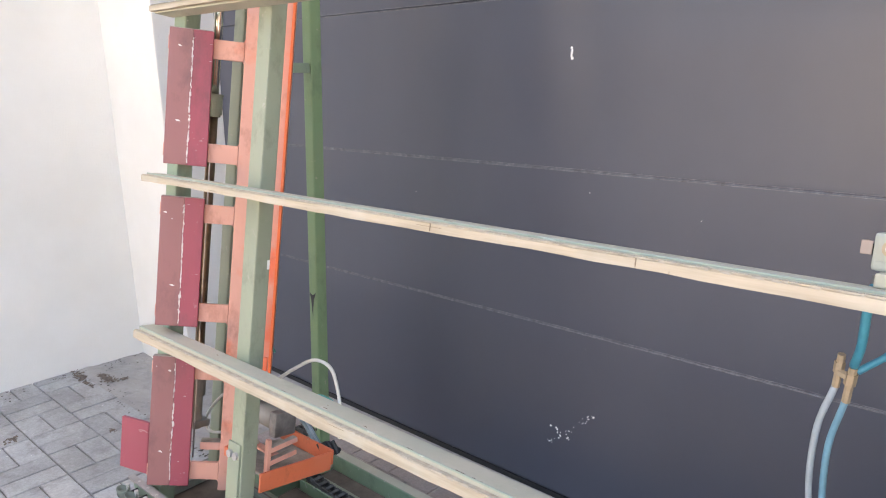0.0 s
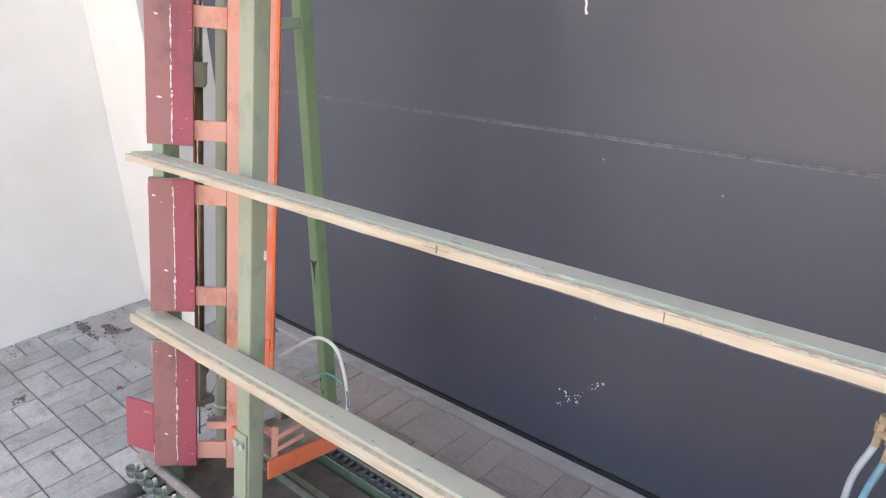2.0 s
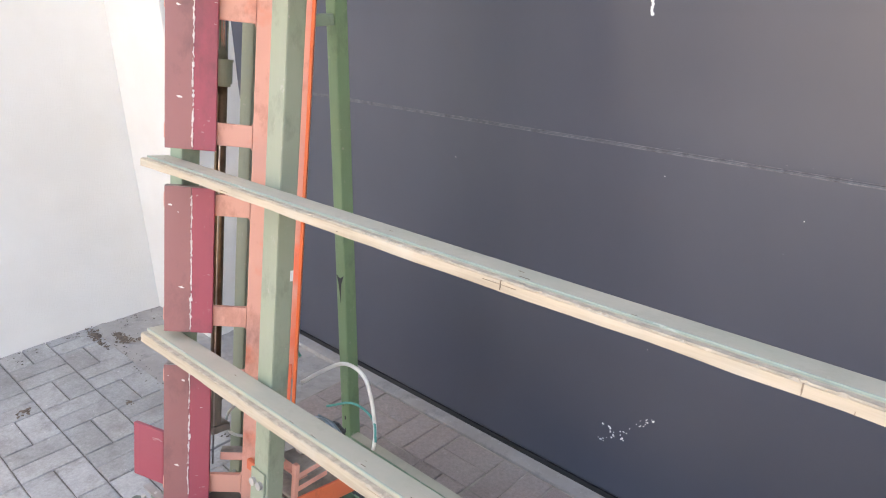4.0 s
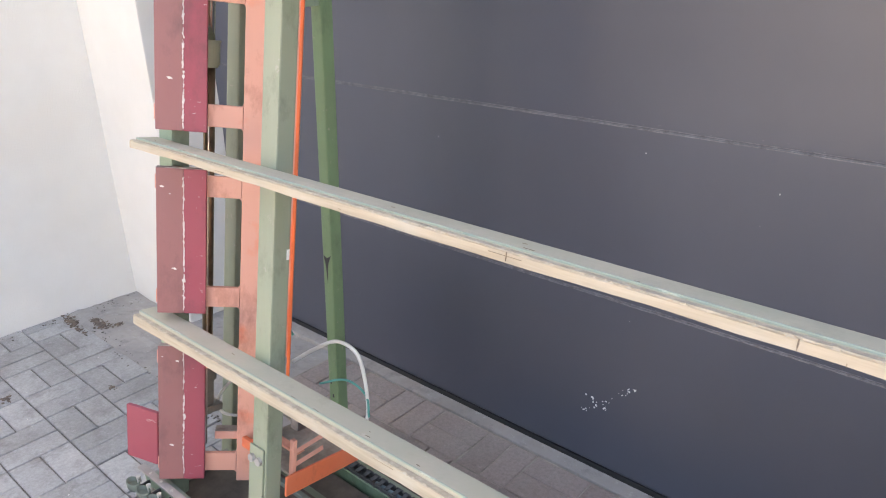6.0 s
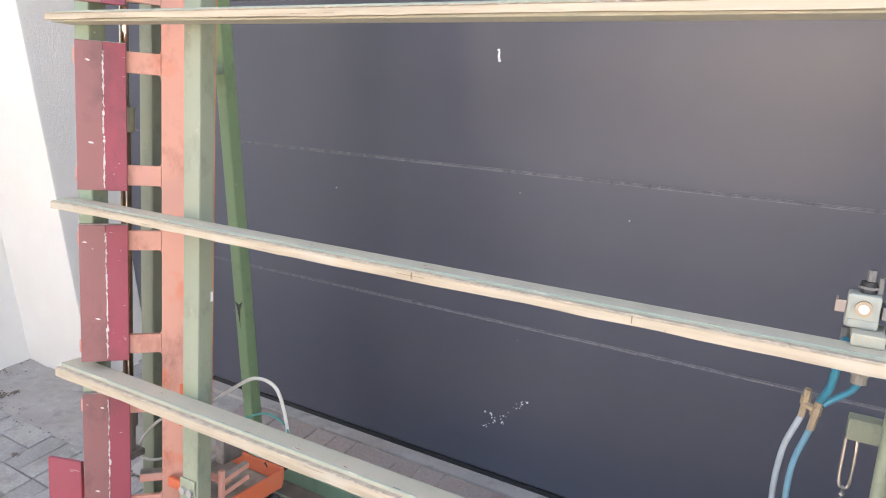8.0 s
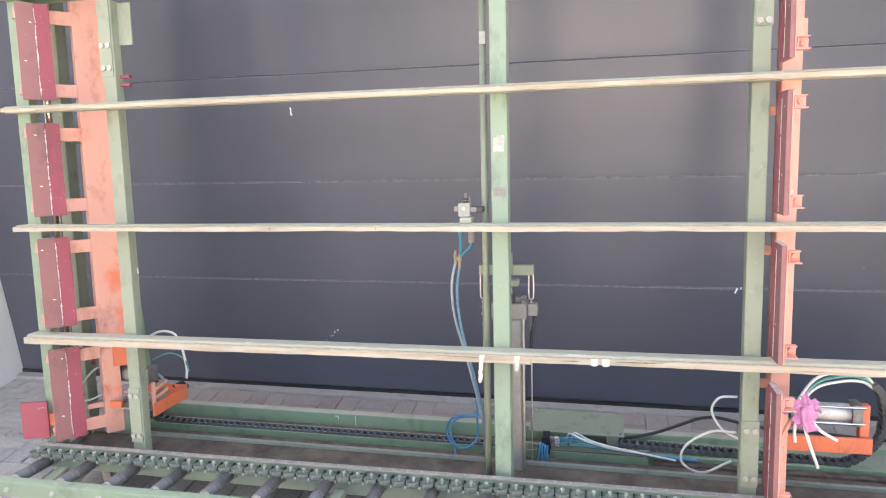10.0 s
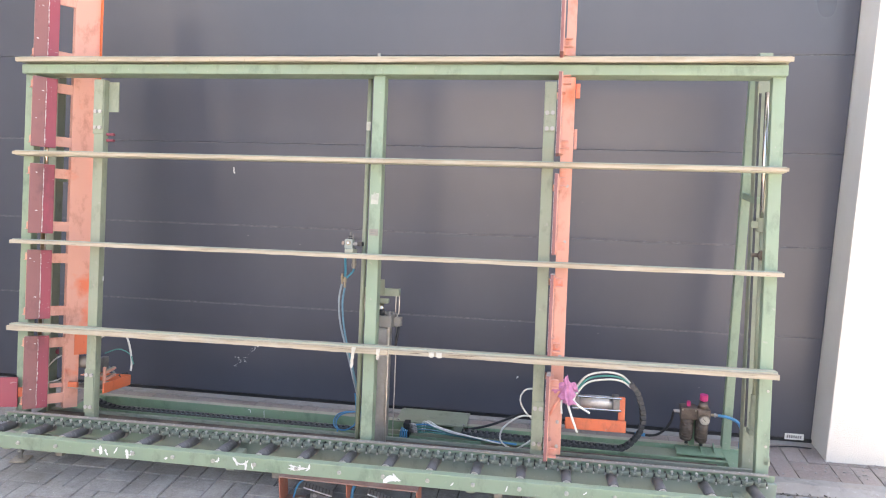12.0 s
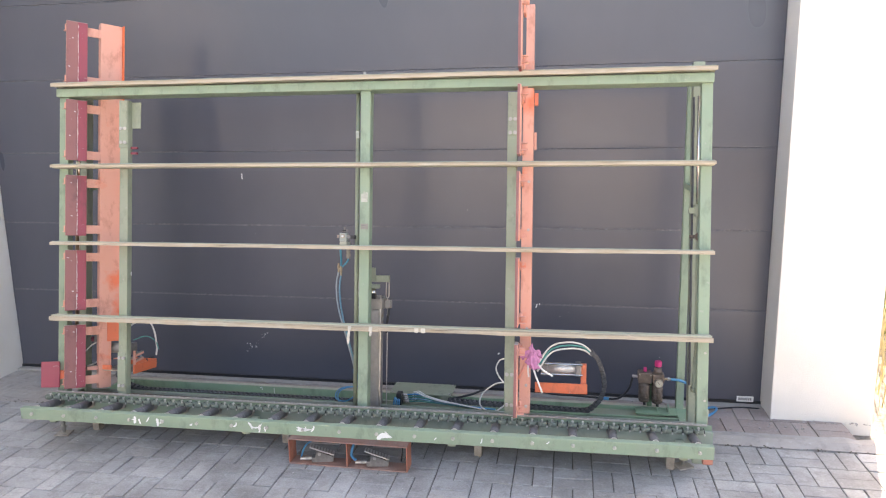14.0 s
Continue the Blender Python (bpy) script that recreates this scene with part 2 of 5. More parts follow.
PLASTER, DOOR = plaster(), door_skin()
# tones of the unseen houses, set by how bright the door should mirror them
BRICKISH = plain("brown_render", (0.075, 0.066, 0.058), 0.9, vary=0.2, scale=2)
BEIGE = plain("beige_render", (0.68, 0.63, 0.57), 0.9, vary=0.12, scale=0.7)


# ---- shapes ----
def box(bm, x0, x1, y0, y1, z0, z1, bevel=0.0, turn=None):
    vs = bmesh.ops.create_cube(bm, size=1.0)["verts"]
    m = Matrix.Translation(((x0 + x1) / 2, (y0 + y1) / 2, (z0 + z1) / 2)) @ Matrix.Diagonal((x1 - x0, y1 - y0, z1 - z0, 1))
    bmesh.ops.transform(bm, matrix=m, verts=vs)
    if bevel:
        es = list({e for v in vs for e in v.link_edges})
        made = bmesh.ops.bevel(bm, geom=es, offset=bevel, segments=2, affect='EDGES', profile=0.6)
        vs = list({v for f in made["faces"] for v in f.verts} | {v for v in vs if v.is_valid})
    if turn is not None:
        bmesh.ops.transform(bm, matrix=turn, verts=vs)
    return vs


def cyl(bm, p, q, r, n=14, r2=None):
    p, q = Vector(p), Vector(q)
    d = q - p
    m = Matrix.Translation((p + q) / 2) @ d.to_track_quat('Z', 'Y').to_matrix().to_4x4()
    return bmesh.ops.create_cone(bm, cap_ends=True, segments=n, radius1=r, radius2=r if r2 is None else r2, depth=d.length, matrix=m)["verts"]


def smooth_line(points, n=8):
    pts = [Vector(p) for p in points]
    pts = [2 * pts[0] - pts[1]] + pts + [2 * pts[-1] - pts[-2]]
    out = []
    for i in range(1, len(pts) - 2):
        a, b, c, d = pts[i - 1:i + 3]
        for k in range(n):
            t = k / n
            out.append(0.5 * (2 * b + (c - a) * t + (2 * a - 5 * b + 4 * c - d) * t * t + (3 * b - a - 3 * c + d) * t ** 3))
    return out + [pts[-2]]


def hose_mesh(bm, points, r, sides=8, n=8):
    line = smooth_line(points, n)
    rings, up = [], Vector((0.31, 0.2, 0.93))
    for i, p in enumerate(line):
        t = (line[min(i + 1, len(line) - 1)] - line[max(i - 1, 0)]).normalized()
        a = t.cross(up).normalized()
        b = t.cross(a)
        rings.append([bm.verts.new(p + r * (math.cos(2 * math.pi * k / sides) * a + math.sin(2 * math.pi * k / sides) * b)) for k in range(sides)])
    for u, v in zip(rings, rings[1:]):
        for k in range(sides):
            bm.faces.new((u[k], u[(k + 1) % sides], v[(k + 1) % sides], v[k]))
    bm.faces.new(rings[0][::-1])
    bm.faces.new(rings[-1])


def mesh_of(name, bm, material, smooth=False):
    bmesh.ops.recalc_face_normals(bm, faces=bm.faces)
    me = bpy.data.meshes.new(name)
    bm.to_mesh(me)
    bm.free()
    me.materials.append(material)
    if smooth:
        for f in me.polygons:
            f.use_smooth = len(f.vertices) == 4
    return me


def part(name, bm, material, parent, label="", smooth=False):
    ob = new(name, mesh_of(name, bm, material, smooth))
    ob.parent = parent
    if label:
        ob["label"] = label
    return ob


def shared(name, me, parent, m):
    ob = new(name, me)
    ob.parent, ob.matrix_basis = parent, m
    return ob


def thing(name, label, category, group="", kind="", m=None):
    ob = tagged(new(name), label, category, group, kind)
    if m is not None:
        ob.matrix_basis = m
    return ob


def solid(name, bm, material, label, category, group="", kind="", smooth=False, m=None):
    ob = tagged(new(name, mesh_of(name, bm, material, smooth)), label, category, group, kind)
    if m is not None:
        ob.matrix_basis = m
    return ob


def one_box(*a, **k):
    bm = bmesh.new()
    box(bm, *a, **k)
    return bm


def one_cyl(*a, **k):
    bm = bmesh.new()
    cyl(bm, *a, **k)
    return bm


# ---- setting ----
DOOR_L, DOOR_R, PANEL = -0.89, 4.39, 0.5


def build_setting():
    bm = one_box(-400, 400, -400, 400, -0.5, -0.075)
    # out-of-view blocks added to shape what the glossy door reflects
    for name, x0, x1, y, h, mat in (("unseen_house", -2.2, 6.2, -17.0, 3.5, BEIGE), ("unseen_house", -22, -2.7, -19.0, 4.0, BRICKISH), ("unseen_house", 7.6, 34, -19.0, 3.6, BRICKISH)):
        hb = thing(name, "unseen house added for reflections in the door", "house", kind="structure")
        part("wall", one_box(x0, x1, y - 6, y, -0.05, h), mat, hb)
        part("roof", one_box(x0 - 0.4, x1 + 0.4, y - 6.4, y + 0.4, h, h + 0.25), BRICKISH, hb)
    solid("ground", bm, JOINT, "sandy bed under the paved yard", "ground", kind="structure")
    wall = thing("wall_front", "white rendered wall beside and above the garage door", "wall", kind="structure")
    part("pier", one_box(DOOR_R, 4.95, -0.225, 0.4, -0.1, 3.3, bevel=0.006), PLASTER, wall)
    part("pier", one_box(-1.6, DOOR_L, -0.29, 0.4, -0.1, 3.3, bevel=0.006), PLASTER, wall)
    part("lintel", one_box(-1.6, 4.95, -0.28, 0.4, 3.3, 5.2), PLASTER, wall)
    part("rear_mass", one_box(-1.6, 4.95, 0.404, 9.0, -0.1, 5.2), PLASTER, wall)
    bm = bmesh.new()
    box(bm, -0.3, 0.0, -4.3, 0.0, -0.1, 4.2, bevel=0.006)
    solid("wall_left", bm, PLASTER, "white rendered side wall running out from the garage", "wall", kind="structure",
          m=pose(-1.395, -0.288, 0, 0, 0, 0))
    door = thing("door_1", "closed anthracite sectional garage door with horizontal panels", "garage door", kind="structure")
    z0 = 0.102
    rng = random.Random(31)
    edges = [0.016] + [z0 + PANEL * k for k in range(1, 7)]
    for k, (a, b) in enumerate(zip(edges, edges[1:])):
        # slightly dished sheet, rounded at its upper and lower edges
        bm = bmesh.new()
        steps = 14
        g = 0.0003 if a < 1.3 else 0.0006
        prof = [(0.045, a + g), (0.003, a + g), (0.0008, a + g + 0.0003), (0.0002, a + 0.0014)]
        prof += [(0.0022 * (1 - (2 * i / steps - 1) ** 2), a + 0.006 + (b - a - 0.012) * i / steps) for i in range(steps + 1)]
        g = 0.0003 if b < 1.3 else 0.0006
        prof += [(0.0002, b - 0.0014), (0.0008, b - g - 0.0003), (0.003, b - g), (0.045, b - g)]
        ends = [[bm.verts.new((x, y, z)) for y, z in prof] for x in (DOOR_L + 0.004, DOOR_R - 0.004)]
        for i in range(len(prof) - 1):
            bm.faces.new((ends[0][i], ends[1][i], ends[1][i + 1], ends[0][i + 1]))
        panel = part("door_panel", bm, DOOR, door, smooth=True)
        if k < 5:
            bm = bmesh.new()
            x = DOOR_L + 0.01
            while x < DOOR_R - 0.08:
                l = rng.uniform(0.02, 0.10)
                if b > 0:
                    if b < 1.3:
                        box(bm, x, x + l, 0.0004, 0.003, b - 0.0010, b + 0.0010)
                    box(bm, x, x + l, -0.0008, 0.003, b - 0.0026 - rng.uniform(0.0022, 0.0028), b - 0.0026)
                    if rng.random() < 0.97:
                        box(bm, x, x + l, -0.0008, 0.003, b + 0.0028, b + 0.0028 + rng.uniform(0.0018, 0.0024))
                    if b < 1.4 and rng.random() < 0.7:
                        # faint pale specks above the joint
                        for k in range(3):
                            px, pz, w = x + rng.uniform(0, l), b + 0.005 + abs(rng.gauss(0, 0.006)), rng.uniform(0.0006, 0.0018)
                            box(bm, px, px + w * 2, -0.0006, 0.003, pz, pz + w * 0.5)
                x += l
            dl = part("pale_line", bm, SEAM_PALE, panel, "thin pale grey line on the panel edge")
            dl["kind"] = "stuff"
    part("door_core", one_box(DOOR_L, DOOR_R, 0.012, 0.06, 0.0, 3.102), DOOR, door)
    part("rubber_seal", one_box(DOOR_L, DOOR_R, -0.006, 0.03, -0.012, 0.0155), BLACK, door, "black rubber bottom seal")
    lab = part("door_label", one_box(4.245, 4.345, -0.011, -0.0065, 0.012, 0.047), WHITE, door, "small white maker's plate")
    for i in range(7):
        part("marking", one_box(4.255 + i * 0.0115, 4.263 + i * 0.0115, -0.013, -0.0112, 0.022, 0.038), GREY_INK, lab)
    bm = one_box(DOOR_L, DOOR_R, -0.058, 0.01, -0.10, -0.002, bevel=0.005)
    solid("threshold", bm, CONCRETE, "pale concrete threshold strip under the garage door", "threshold", kind="structure")
    for name, x, z, w, h in [("bird_dropping", 0.997, 1.439, 0.014, 0.036)]:
        bm = bmesh.new()
        for k in range(5):
            v = bmesh.ops.create_uvsphere(bm, u_segments=8, v_segments=6, radius=1)["verts"]
            bmesh.ops.transform(bm, matrix=Matrix.Translation((x + random.uniform(-1, 1) * 0.003, 0.003, z - h / 2 + h * k / 5)) @ Matrix.Diagonal((w / 2 * random.uniform(.6, 1), 0.002, h / 7, 1)), verts=v)
        part("dropping", bm, WHITE, door, "white dried bird dropping")
    rng = random.Random(4)
    bm = bmesh.new()
    # a cluster of chips and a fine trail rising to one side
    for x, z, s in ((0.956, 0.252, 0.0036), (0.975, 0.250, 0.0046), (0.981, 0.236, 0.0030), (0.990, 0.227, 0.0048), (0.986, 0.218, 0.0030), (1.018, 0.233, 0.0042), (1.024, 0.226, 0.0026), (0.950, 0.196, 0.0034), (0.957, 0.203, 0.0026), (1.108, 0.334, 0.0036), (1.094, 0.322, 0.0022), (1.082, 0.305, 0.0018)):
        for k in range(3):
            dx, dz = rng.gauss(0, 0.5 * s), rng.gauss(0, 0.5 * s)
            w, h = s * rng.uniform(0.2, 0.5), s * rng.uniform(0.2, 0.5)
            box(bm, -w, w, -0.0015, 0.0050, -h, h, turn=pose(x + dx, 0, z + dz, 0, rng.uniform(0, 90), 0))
    for x, z, w, h, a in ((2.985, 0.592, 0.0032, 0.013, 18), (3.004, 0.603, 0.002, 0.006, 10), (2.741, 0.258, 0.0045, 0.0045, 40), (2.735, 0.252, 0.003, 0.002, 0)):
        box(bm, -w, w, -0.0015, 0.0050, -h, h, turn=pose(x, 0, z, 0, a, 0))
    for k in range(22):
        x = rng.uniform(0.94, 1.11)
        z, s = 0.19 + 0.86 * (x - 0.94) + rng.gauss(0, 0.008), rng.uniform(0.0006, 0.0014)
        box(bm, x - s, x + s, -0.0015, 0.0050, z - s * 0.6, z + s * 0.6)
    for k in range(12):
        x, z, s = 1.905 + rng.gauss(0, 0.018), 0.211 + rng.gauss(0, 0.022), rng.uniform(0.0006, 0.002)
        box(bm, x - s, x + s, -0.0015, 0.0050, z - s, z + s)
    for k in range(14):
        x, z, s = rng.uniform(-0.3, 3.9), rng.uniform(0.1, 1.6), rng.uniform(0.0003, 0.0006)
        box(bm, x - s, x + s, -0.0015, 0.0050, z - s * 2, z + s * 2)
    part("scratches", bm, WHITE, door, "pale chipped scratches")["kind"] = "stuff"


build_setting()



# ---- press frame: leaning coordinates x along, y back, z up the lean ----
LEAN = pose(2.08, -1.103, 0, -9.98, 0, 0.74) @ Matrix.Translation((-2.08, 0, 0))
LEFT, RIGHT, MID = (0.252, 0.310), (3.834, 3.889), (2.068, 2.124)


def upright(ob, parent):
    """A part given in the world's own axes under a leaning thing."""
    ob.matrix_parent_inverse = parent.matrix_basis.inverted()
    return ob


def lath(bm, x0, x1, y0, y1, z0, z1, rng, steps=70, wob=0.0012):
    """A raw strip with slightly uneven lower edge and chipped upper edge."""
    rings = []
    for i in range(steps + 1):
        x = x0 + (x1 - x0) * i / steps
        lo, hi, fr = (rng.uniform(-wob, wob) for _ in range(3))
        sag = 0.0012 * math.sin(i * 0.31) + 0.0010 * math.sin(i * 0.083 + x0)
        rings.append([bm.verts.new(p) for p in ((x, y0 + fr * 0.5, z0 + lo + sag), (x, y1, z0 + sag), (x, y1, z1), (x, y0 + 0.003, z1 + hi * 0.4), (x, y0 + fr * 0.5, z1 - 0.003))])
    for a, b in zip(rings, rings[1:]):
        for k in range(5):
            bm.faces.new((a[k], a[(k + 1) % 5], b[(k + 1) % 5], b[k]))
    bm.faces.new(rings[0])
    bm.faces.new(rings[-1][::-1])


def build_frame():
    rng = random.Random(2)
    fr = thing("frame_press", "sage green steel frame press with pale wooden slats", "frame press", m=LEAN)
    for x0, x1 in (LEFT, RIGHT):
        post = part("post", one_box(x0, x1, 0.060, 0.106, 0.20, 2.035, bevel=0.005), GREEN, fr)
        for z in (0.64, 0.40):
            part("bolt", one_cyl(((x0 + x1) / 2 + 0.01, 0.060, z), ((x0 + x1) / 2 + 0.01, 0.055, z), 0.006, n=8), STEEL, post)
        if x0 < 1:
            for px, pz in ((0.299, 0.585), (0.307, 0.587)):
                bm = bmesh.new()
                bm.faces.new([bm.verts.new((px + 0.003 * math.cos(a), 0.0592, pz + 0.004 * math.sin(a))) for a in (0, 1.2, 2.4, 3.6, 4.8)])
                part("paint_chip", bm, BLACK, post, "dark spot in the green paint")
        part("rear_post", one_box(*((0.240, 0.292) if x0 < 1 else (3.826, 3.886)), 0.25, 0.31, 0.20, 2.150, bevel=0.005), GREEN_DUSTY, fr)
        if x0 < 1:
            part("tie_plate", one_box(x0 - 0.02, x1 - 0.03, 0.107, 0.25, 1.97, 2.03, bevel=0.003), GREEN, fr)
        # upright rear leg with its short tie
        xa, xb = (0.255, 0.297) if x0 < 1 else (3.812, 3.855)
        bm = bmesh.new()
        box(bm, xa, xb, 0.0, 0.042, 0.10, 2.00, bevel=0.005, turn=Matrix.Translation((0, -0.450, 0)) @ Matrix.Rotation(radians(-2.7), 4, 'X'))
        leg = upright(part("rear_leg", bm, GREEN_LEG if x0 < 1 else GREEN, fr), fr)
        if x0 < 1:
            bm = bmesh.new()
            bm.faces.new([bm.verts.new((xa + 0.006 + px, -0.4210 + pz * 0.0472, 0.66 + pz)) for px, pz in ((0, 0.02), (0.016, 0.012), (0.034, 0.024), (0.022, -0.004), (0.018, -0.03), (0.015, -0.075), (0.011, -0.03), (0.008, -0.008))])
            upright(part("paint_chip", bm, BLACK, leg, "dark chip in the green paint"), fr).matrix_parent_inverse = (fr.matrix_basis @ leg.matrix_parent_inverse).inverted()
            for px, pz in ((0.012, 0.235), (0.022, 0.187), (0.020, 0.140)):
                bm = bmesh.new()
                bm.faces.new([bm.verts.new((xa + px + 0.004 * math.cos(a), -0.4205 + (pz - 0.66) * 0.0472, pz + 0.008 * math.sin(a))) for a in (0, 0.9, 1.8, 2.7, 3.6, 4.5, 5.4)])
                upright(part("paint_chip", bm, BLACK, leg, "dark spot in the green paint"), fr).matrix_parent_inverse = (fr.matrix_basis @ leg.matrix_parent_inverse).inverted()
        bm = one_box(xa + 0.004, xb - 0.004, -0.60, -0.385, 1.395, 1.425, bevel=0.003)
        upright(part("tie_bar", bm, GREEN, fr), fr)
    bm = one_box(*MID, 0.060, 0.125, 0.20, 2.035, bevel=0.005)
    mid = part("post", bm, GREEN, fr)
    plate = part("rating_plate", one_box(MID[0] + 0.008, MID[1] - 0.008, 0.057, 0.061, 1.245, 1.275), CAST_PALE, mid, "small grey rating plate")
    for z, a, b in ((1.252, 0.014, 0.036), (1.264, 0.012, 0.042)):
        part("marking", one_box(MID[0] + a, MID[0] + b, 0.0555, 0.0569, z, z + 0.003), CAST, plate)
    bm = bmesh.new()
    vs = [bm.verts.new((MID[0] + px, 0.0585, 1.39 + pz)) for px, pz in ((0.010, 0.0), (0.020, 0.003), (0.044, 0.001), (0.045, 0.026), (0.047, 0.042), (0.046, 0.054), (0.034, 0.055), (0.031, 0.049), (0.024, 0.056), (0.018, 0.046), (0.011, 0.048), (0.009, 0.03))]
    bm.faces.new(vs)
    part("tape", bm, PALE_TAPE, mid, "torn strip of pale masking tape")
    part("guide_tube", one_cyl((MID[0] - 0.032, 0.125, 0.22), (MID[0] - 0.032, 0.125, 2.03), 0.0115, n=20), GREEN_DUSTY, fr, "slim green guide tube", smooth=True)
    part("stub", one_cyl((2.09, 0.06, 2.0405), (2.09, 0.06, 2.095), 0.008), STEEL, fr)
    part("tape", one_box(MID[0] - 0.040, MID[0] - 0.020, 0.110, 0.1125, 1.745, 1.785), PALE_TAPE, mid, "torn scrap of white tape")
    part("top_beam", one_box(LEFT[0], RIGHT[1], 0.030, 0.135, 1.992, 2.040, bevel=0.006), GREEN, fr)
    for name, z0, z1 in (("slat", 0.703, 0.736), ("slat", 1.136, 1.161), ("slat", 1.575, 1.605), ("slat", 2.044, 2.072)):
        top = z0 > 2
        sl = part(name, one_box(0.247, 3.893, 0.0065, 0.060 if not top else 0.07, z0 + 0.004, z1 - 0.002, bevel=0.002), SLAT_GREEN, fr, "flat green steel slat faced with raw wood")
        low, high = z0 + (0.007 if 1.5 < z0 < 2 else 0.0), z1 - (0.012 if z0 < 0.8 else 0.007)
        runs = ((0.243, 2.1995, -0.0065), (2.2005, 3.897, -0.0045)) if z0 < 0.8 else ((0.243, 3.897, -0.006),)
        for xa, xb, yf in runs:
            bm = bmesh.new()
            lath(bm, xa, xb, yf, 0.006, low - (0.003 if yf < -0.006 else 0), high, rng, steps=round(19 * (xb - xa)))
            part("wood_facing", bm, WOOD, sl, "pale raw wooden facing strip")
        part("edge_lip", one_box(0.25, 3.89, 0.0060, 0.0085, z1 - 0.0050, z1 - 0.0014, bevel=0.0008), MINT, sl, "rubbed mint green front edge")
        # crust of filler and splinters along the top of the wood
        bm = bmesh.new()
        last, drop = None, 0.0
        for i in range(900):
            x = 0.25 + 3.64 * i / 899
            drop = 0.5 * drop + rng.gauss(0, 0.0006)
            down, out = abs(drop) + 0.0006, -0.0068 if drop > -0.0006 else -0.003
            ring = [bm.verts.new(p) for p in ((x, out, high - down), (x, out + 0.0006, high + 0.0004 + 0.4 * abs(drop)), (x, 0.0058, high + 0.0006))]
            if last:
                for k in range(2):
                    bm.faces.new((last[k], last[k + 1], ring[k + 1], ring[k]))
            last = ring
        part("crust", bm, CRUST, sl, "pale crumbling filler along the wood")["kind"] = "stuff"
        bm = bmesh.new()
        for i in range(9):
            x, l = rng.uniform(0.3, 3.85), rng.uniform(0.004, 0.06)
            z = rng.uniform(z0 + 0.004, z1 - 0.014)
            if rng.random() < 0.35:
                box(bm, x, x + 0.0008, -0.0066, -0.002, z0 + 0.001, z0 + rng.uniform(0.005, 0.011))
            else:
                box(bm, x, x + l, -0.0066, -0.002, z, z + rng.uniform(0.0004, 0.0009))
        # chipped paint on the flat top
        for i in range(26):
            x, y, l, w = rng.uniform(0.3, 3.85), rng.choice((0.0095, 0.0095, rng.uniform(0.010, 0.040))), rng.uniform(0.004, 0.022), rng.uniform(0.0004, 0.0012)
            box(bm, -l / 2, l / 2, -w, w, -0.001, 0.0004, turn=pose(x, y, z1 - 0.002, 0, 0, rng.gauss(0, 4)))
        if 1.0 < z0 < 1.3:
            for x, w in ((1.686, 0.0008), (1.3, 0.0005)):
                box(bm, x - w, x + w, -0.0072, -0.002, z0 + 0.006, high - 0.002)
                box(bm, x - 0.3 * w, x + 0.4 * w, -0.0072, -0.002, z0 + 0.003, z0 + 0.006)
        if z0 < 0.8:
            # long splits beside the butt joint
            for xa, xb, za, zb in ((1.85, 2.075, 0.7185, 0.7135), (2.47, 2.62, 0.7165, 0.7185), (2.30, 2.36, 0.7145, 0.7155)):
                for i in range(12):
                    f, g = i / 12, (i + 1) / 12
                    w = 0.0014 * math.sin(math.pi * (f + g) / 2) * rng.uniform(0.6, 1.2)
                    z = za + (zb - za) * f
                    box(bm, xa + (xb - xa) * f, xa + (xb - xa) * g, -0.0072, -0.002, z - w, z + w)
        part("crack", bm, CRACK, sl, "dark cracks and splits in the wood")["kind"] = "stuff"
        if z0 < 0.8:
            for x, w, drop in ((2.041, 0.019, 0.075), (2.156, 0.018, 0.030), (2.403, 0.022, 0.003), (2.438, 0.024, 0.003)):
                bm = bmesh.new()
                n, lean = 8, rng.uniform(-0.10, 0.10)
                edge = []
                for i in range(n + 1):
                    z = high + 0.002 - (high + 0.001 - z0 + drop) * i / n
                    k = (1.0 if z > z0 else 0.72) * (0.55 if i == n else 1) / 2
                    cx = x + lean * (z1 - z) + rng.gauss(0, 0.0006)
                    edge.append([bm.verts.new((cx - w * k, -0.0085, z)), bm.verts.new((cx + w * k * rng.uniform(0.85, 1.1), -0.0085, z)), bm.verts.new((cx + w * k, -0.0065, z)), bm.verts.new((cx - w * k, -0.0065, z))])
                for a, c in zip(edge, edge[1:]):
                    for i in range(4):
                        bm.faces.new((a[i], a[(i + 1) % 4], c[(i + 1) % 4], c[i]))
                bm.faces.new(edge[0])
                bm.faces.new(edge[-1])
                part("tape", bm, TAPE, sl, "torn wrap of pale masking tape")
    # lift rods beside the outer posts
    for x in (LEFT[0] + 0.044, RIGHT[0] + 0.012):
        rod = part("lift_cylinder", one_cyl((x, 0.166, 1.34), (x, 0.166, 1.95), 0.0125), CHROME, fr, "bright lift rod with oily lower tube", smooth=True)
        west = x < 1
        part("tube", one_cyl((x, 0.166, 0.52), (x, 0.166, 1.34), 0.0135 if west else 0.009), BRONZE if west else GREEN_DUSTY, rod, smooth=True)
        part("slide_rod", one_cyl((x - 0.026, 0.19, 0.45), (x - 0.026, 0.19, 1.95), 0.0055, n=8), RUBBER, rod)
        bm = bmesh.new()
        cyl(bm, (x, 0.166, 1.335), (x, 0.166, 1.385), 0.024, 20)
        cyl(bm, (x, 0.166, 1.328), (x, 0.166, 1.336), 0.020, 20)
        cyl(bm, (x, 0.166, 1.385), (x, 0.166, 1.391), 0.026, 20)
        box(bm, x - 0.05, x - 0.02, 0.15, 0.18, 1.345, 1.375, bevel=0.003)
        part("collar", bm, GREEN_DUSTY, rod, "green clamp collar")
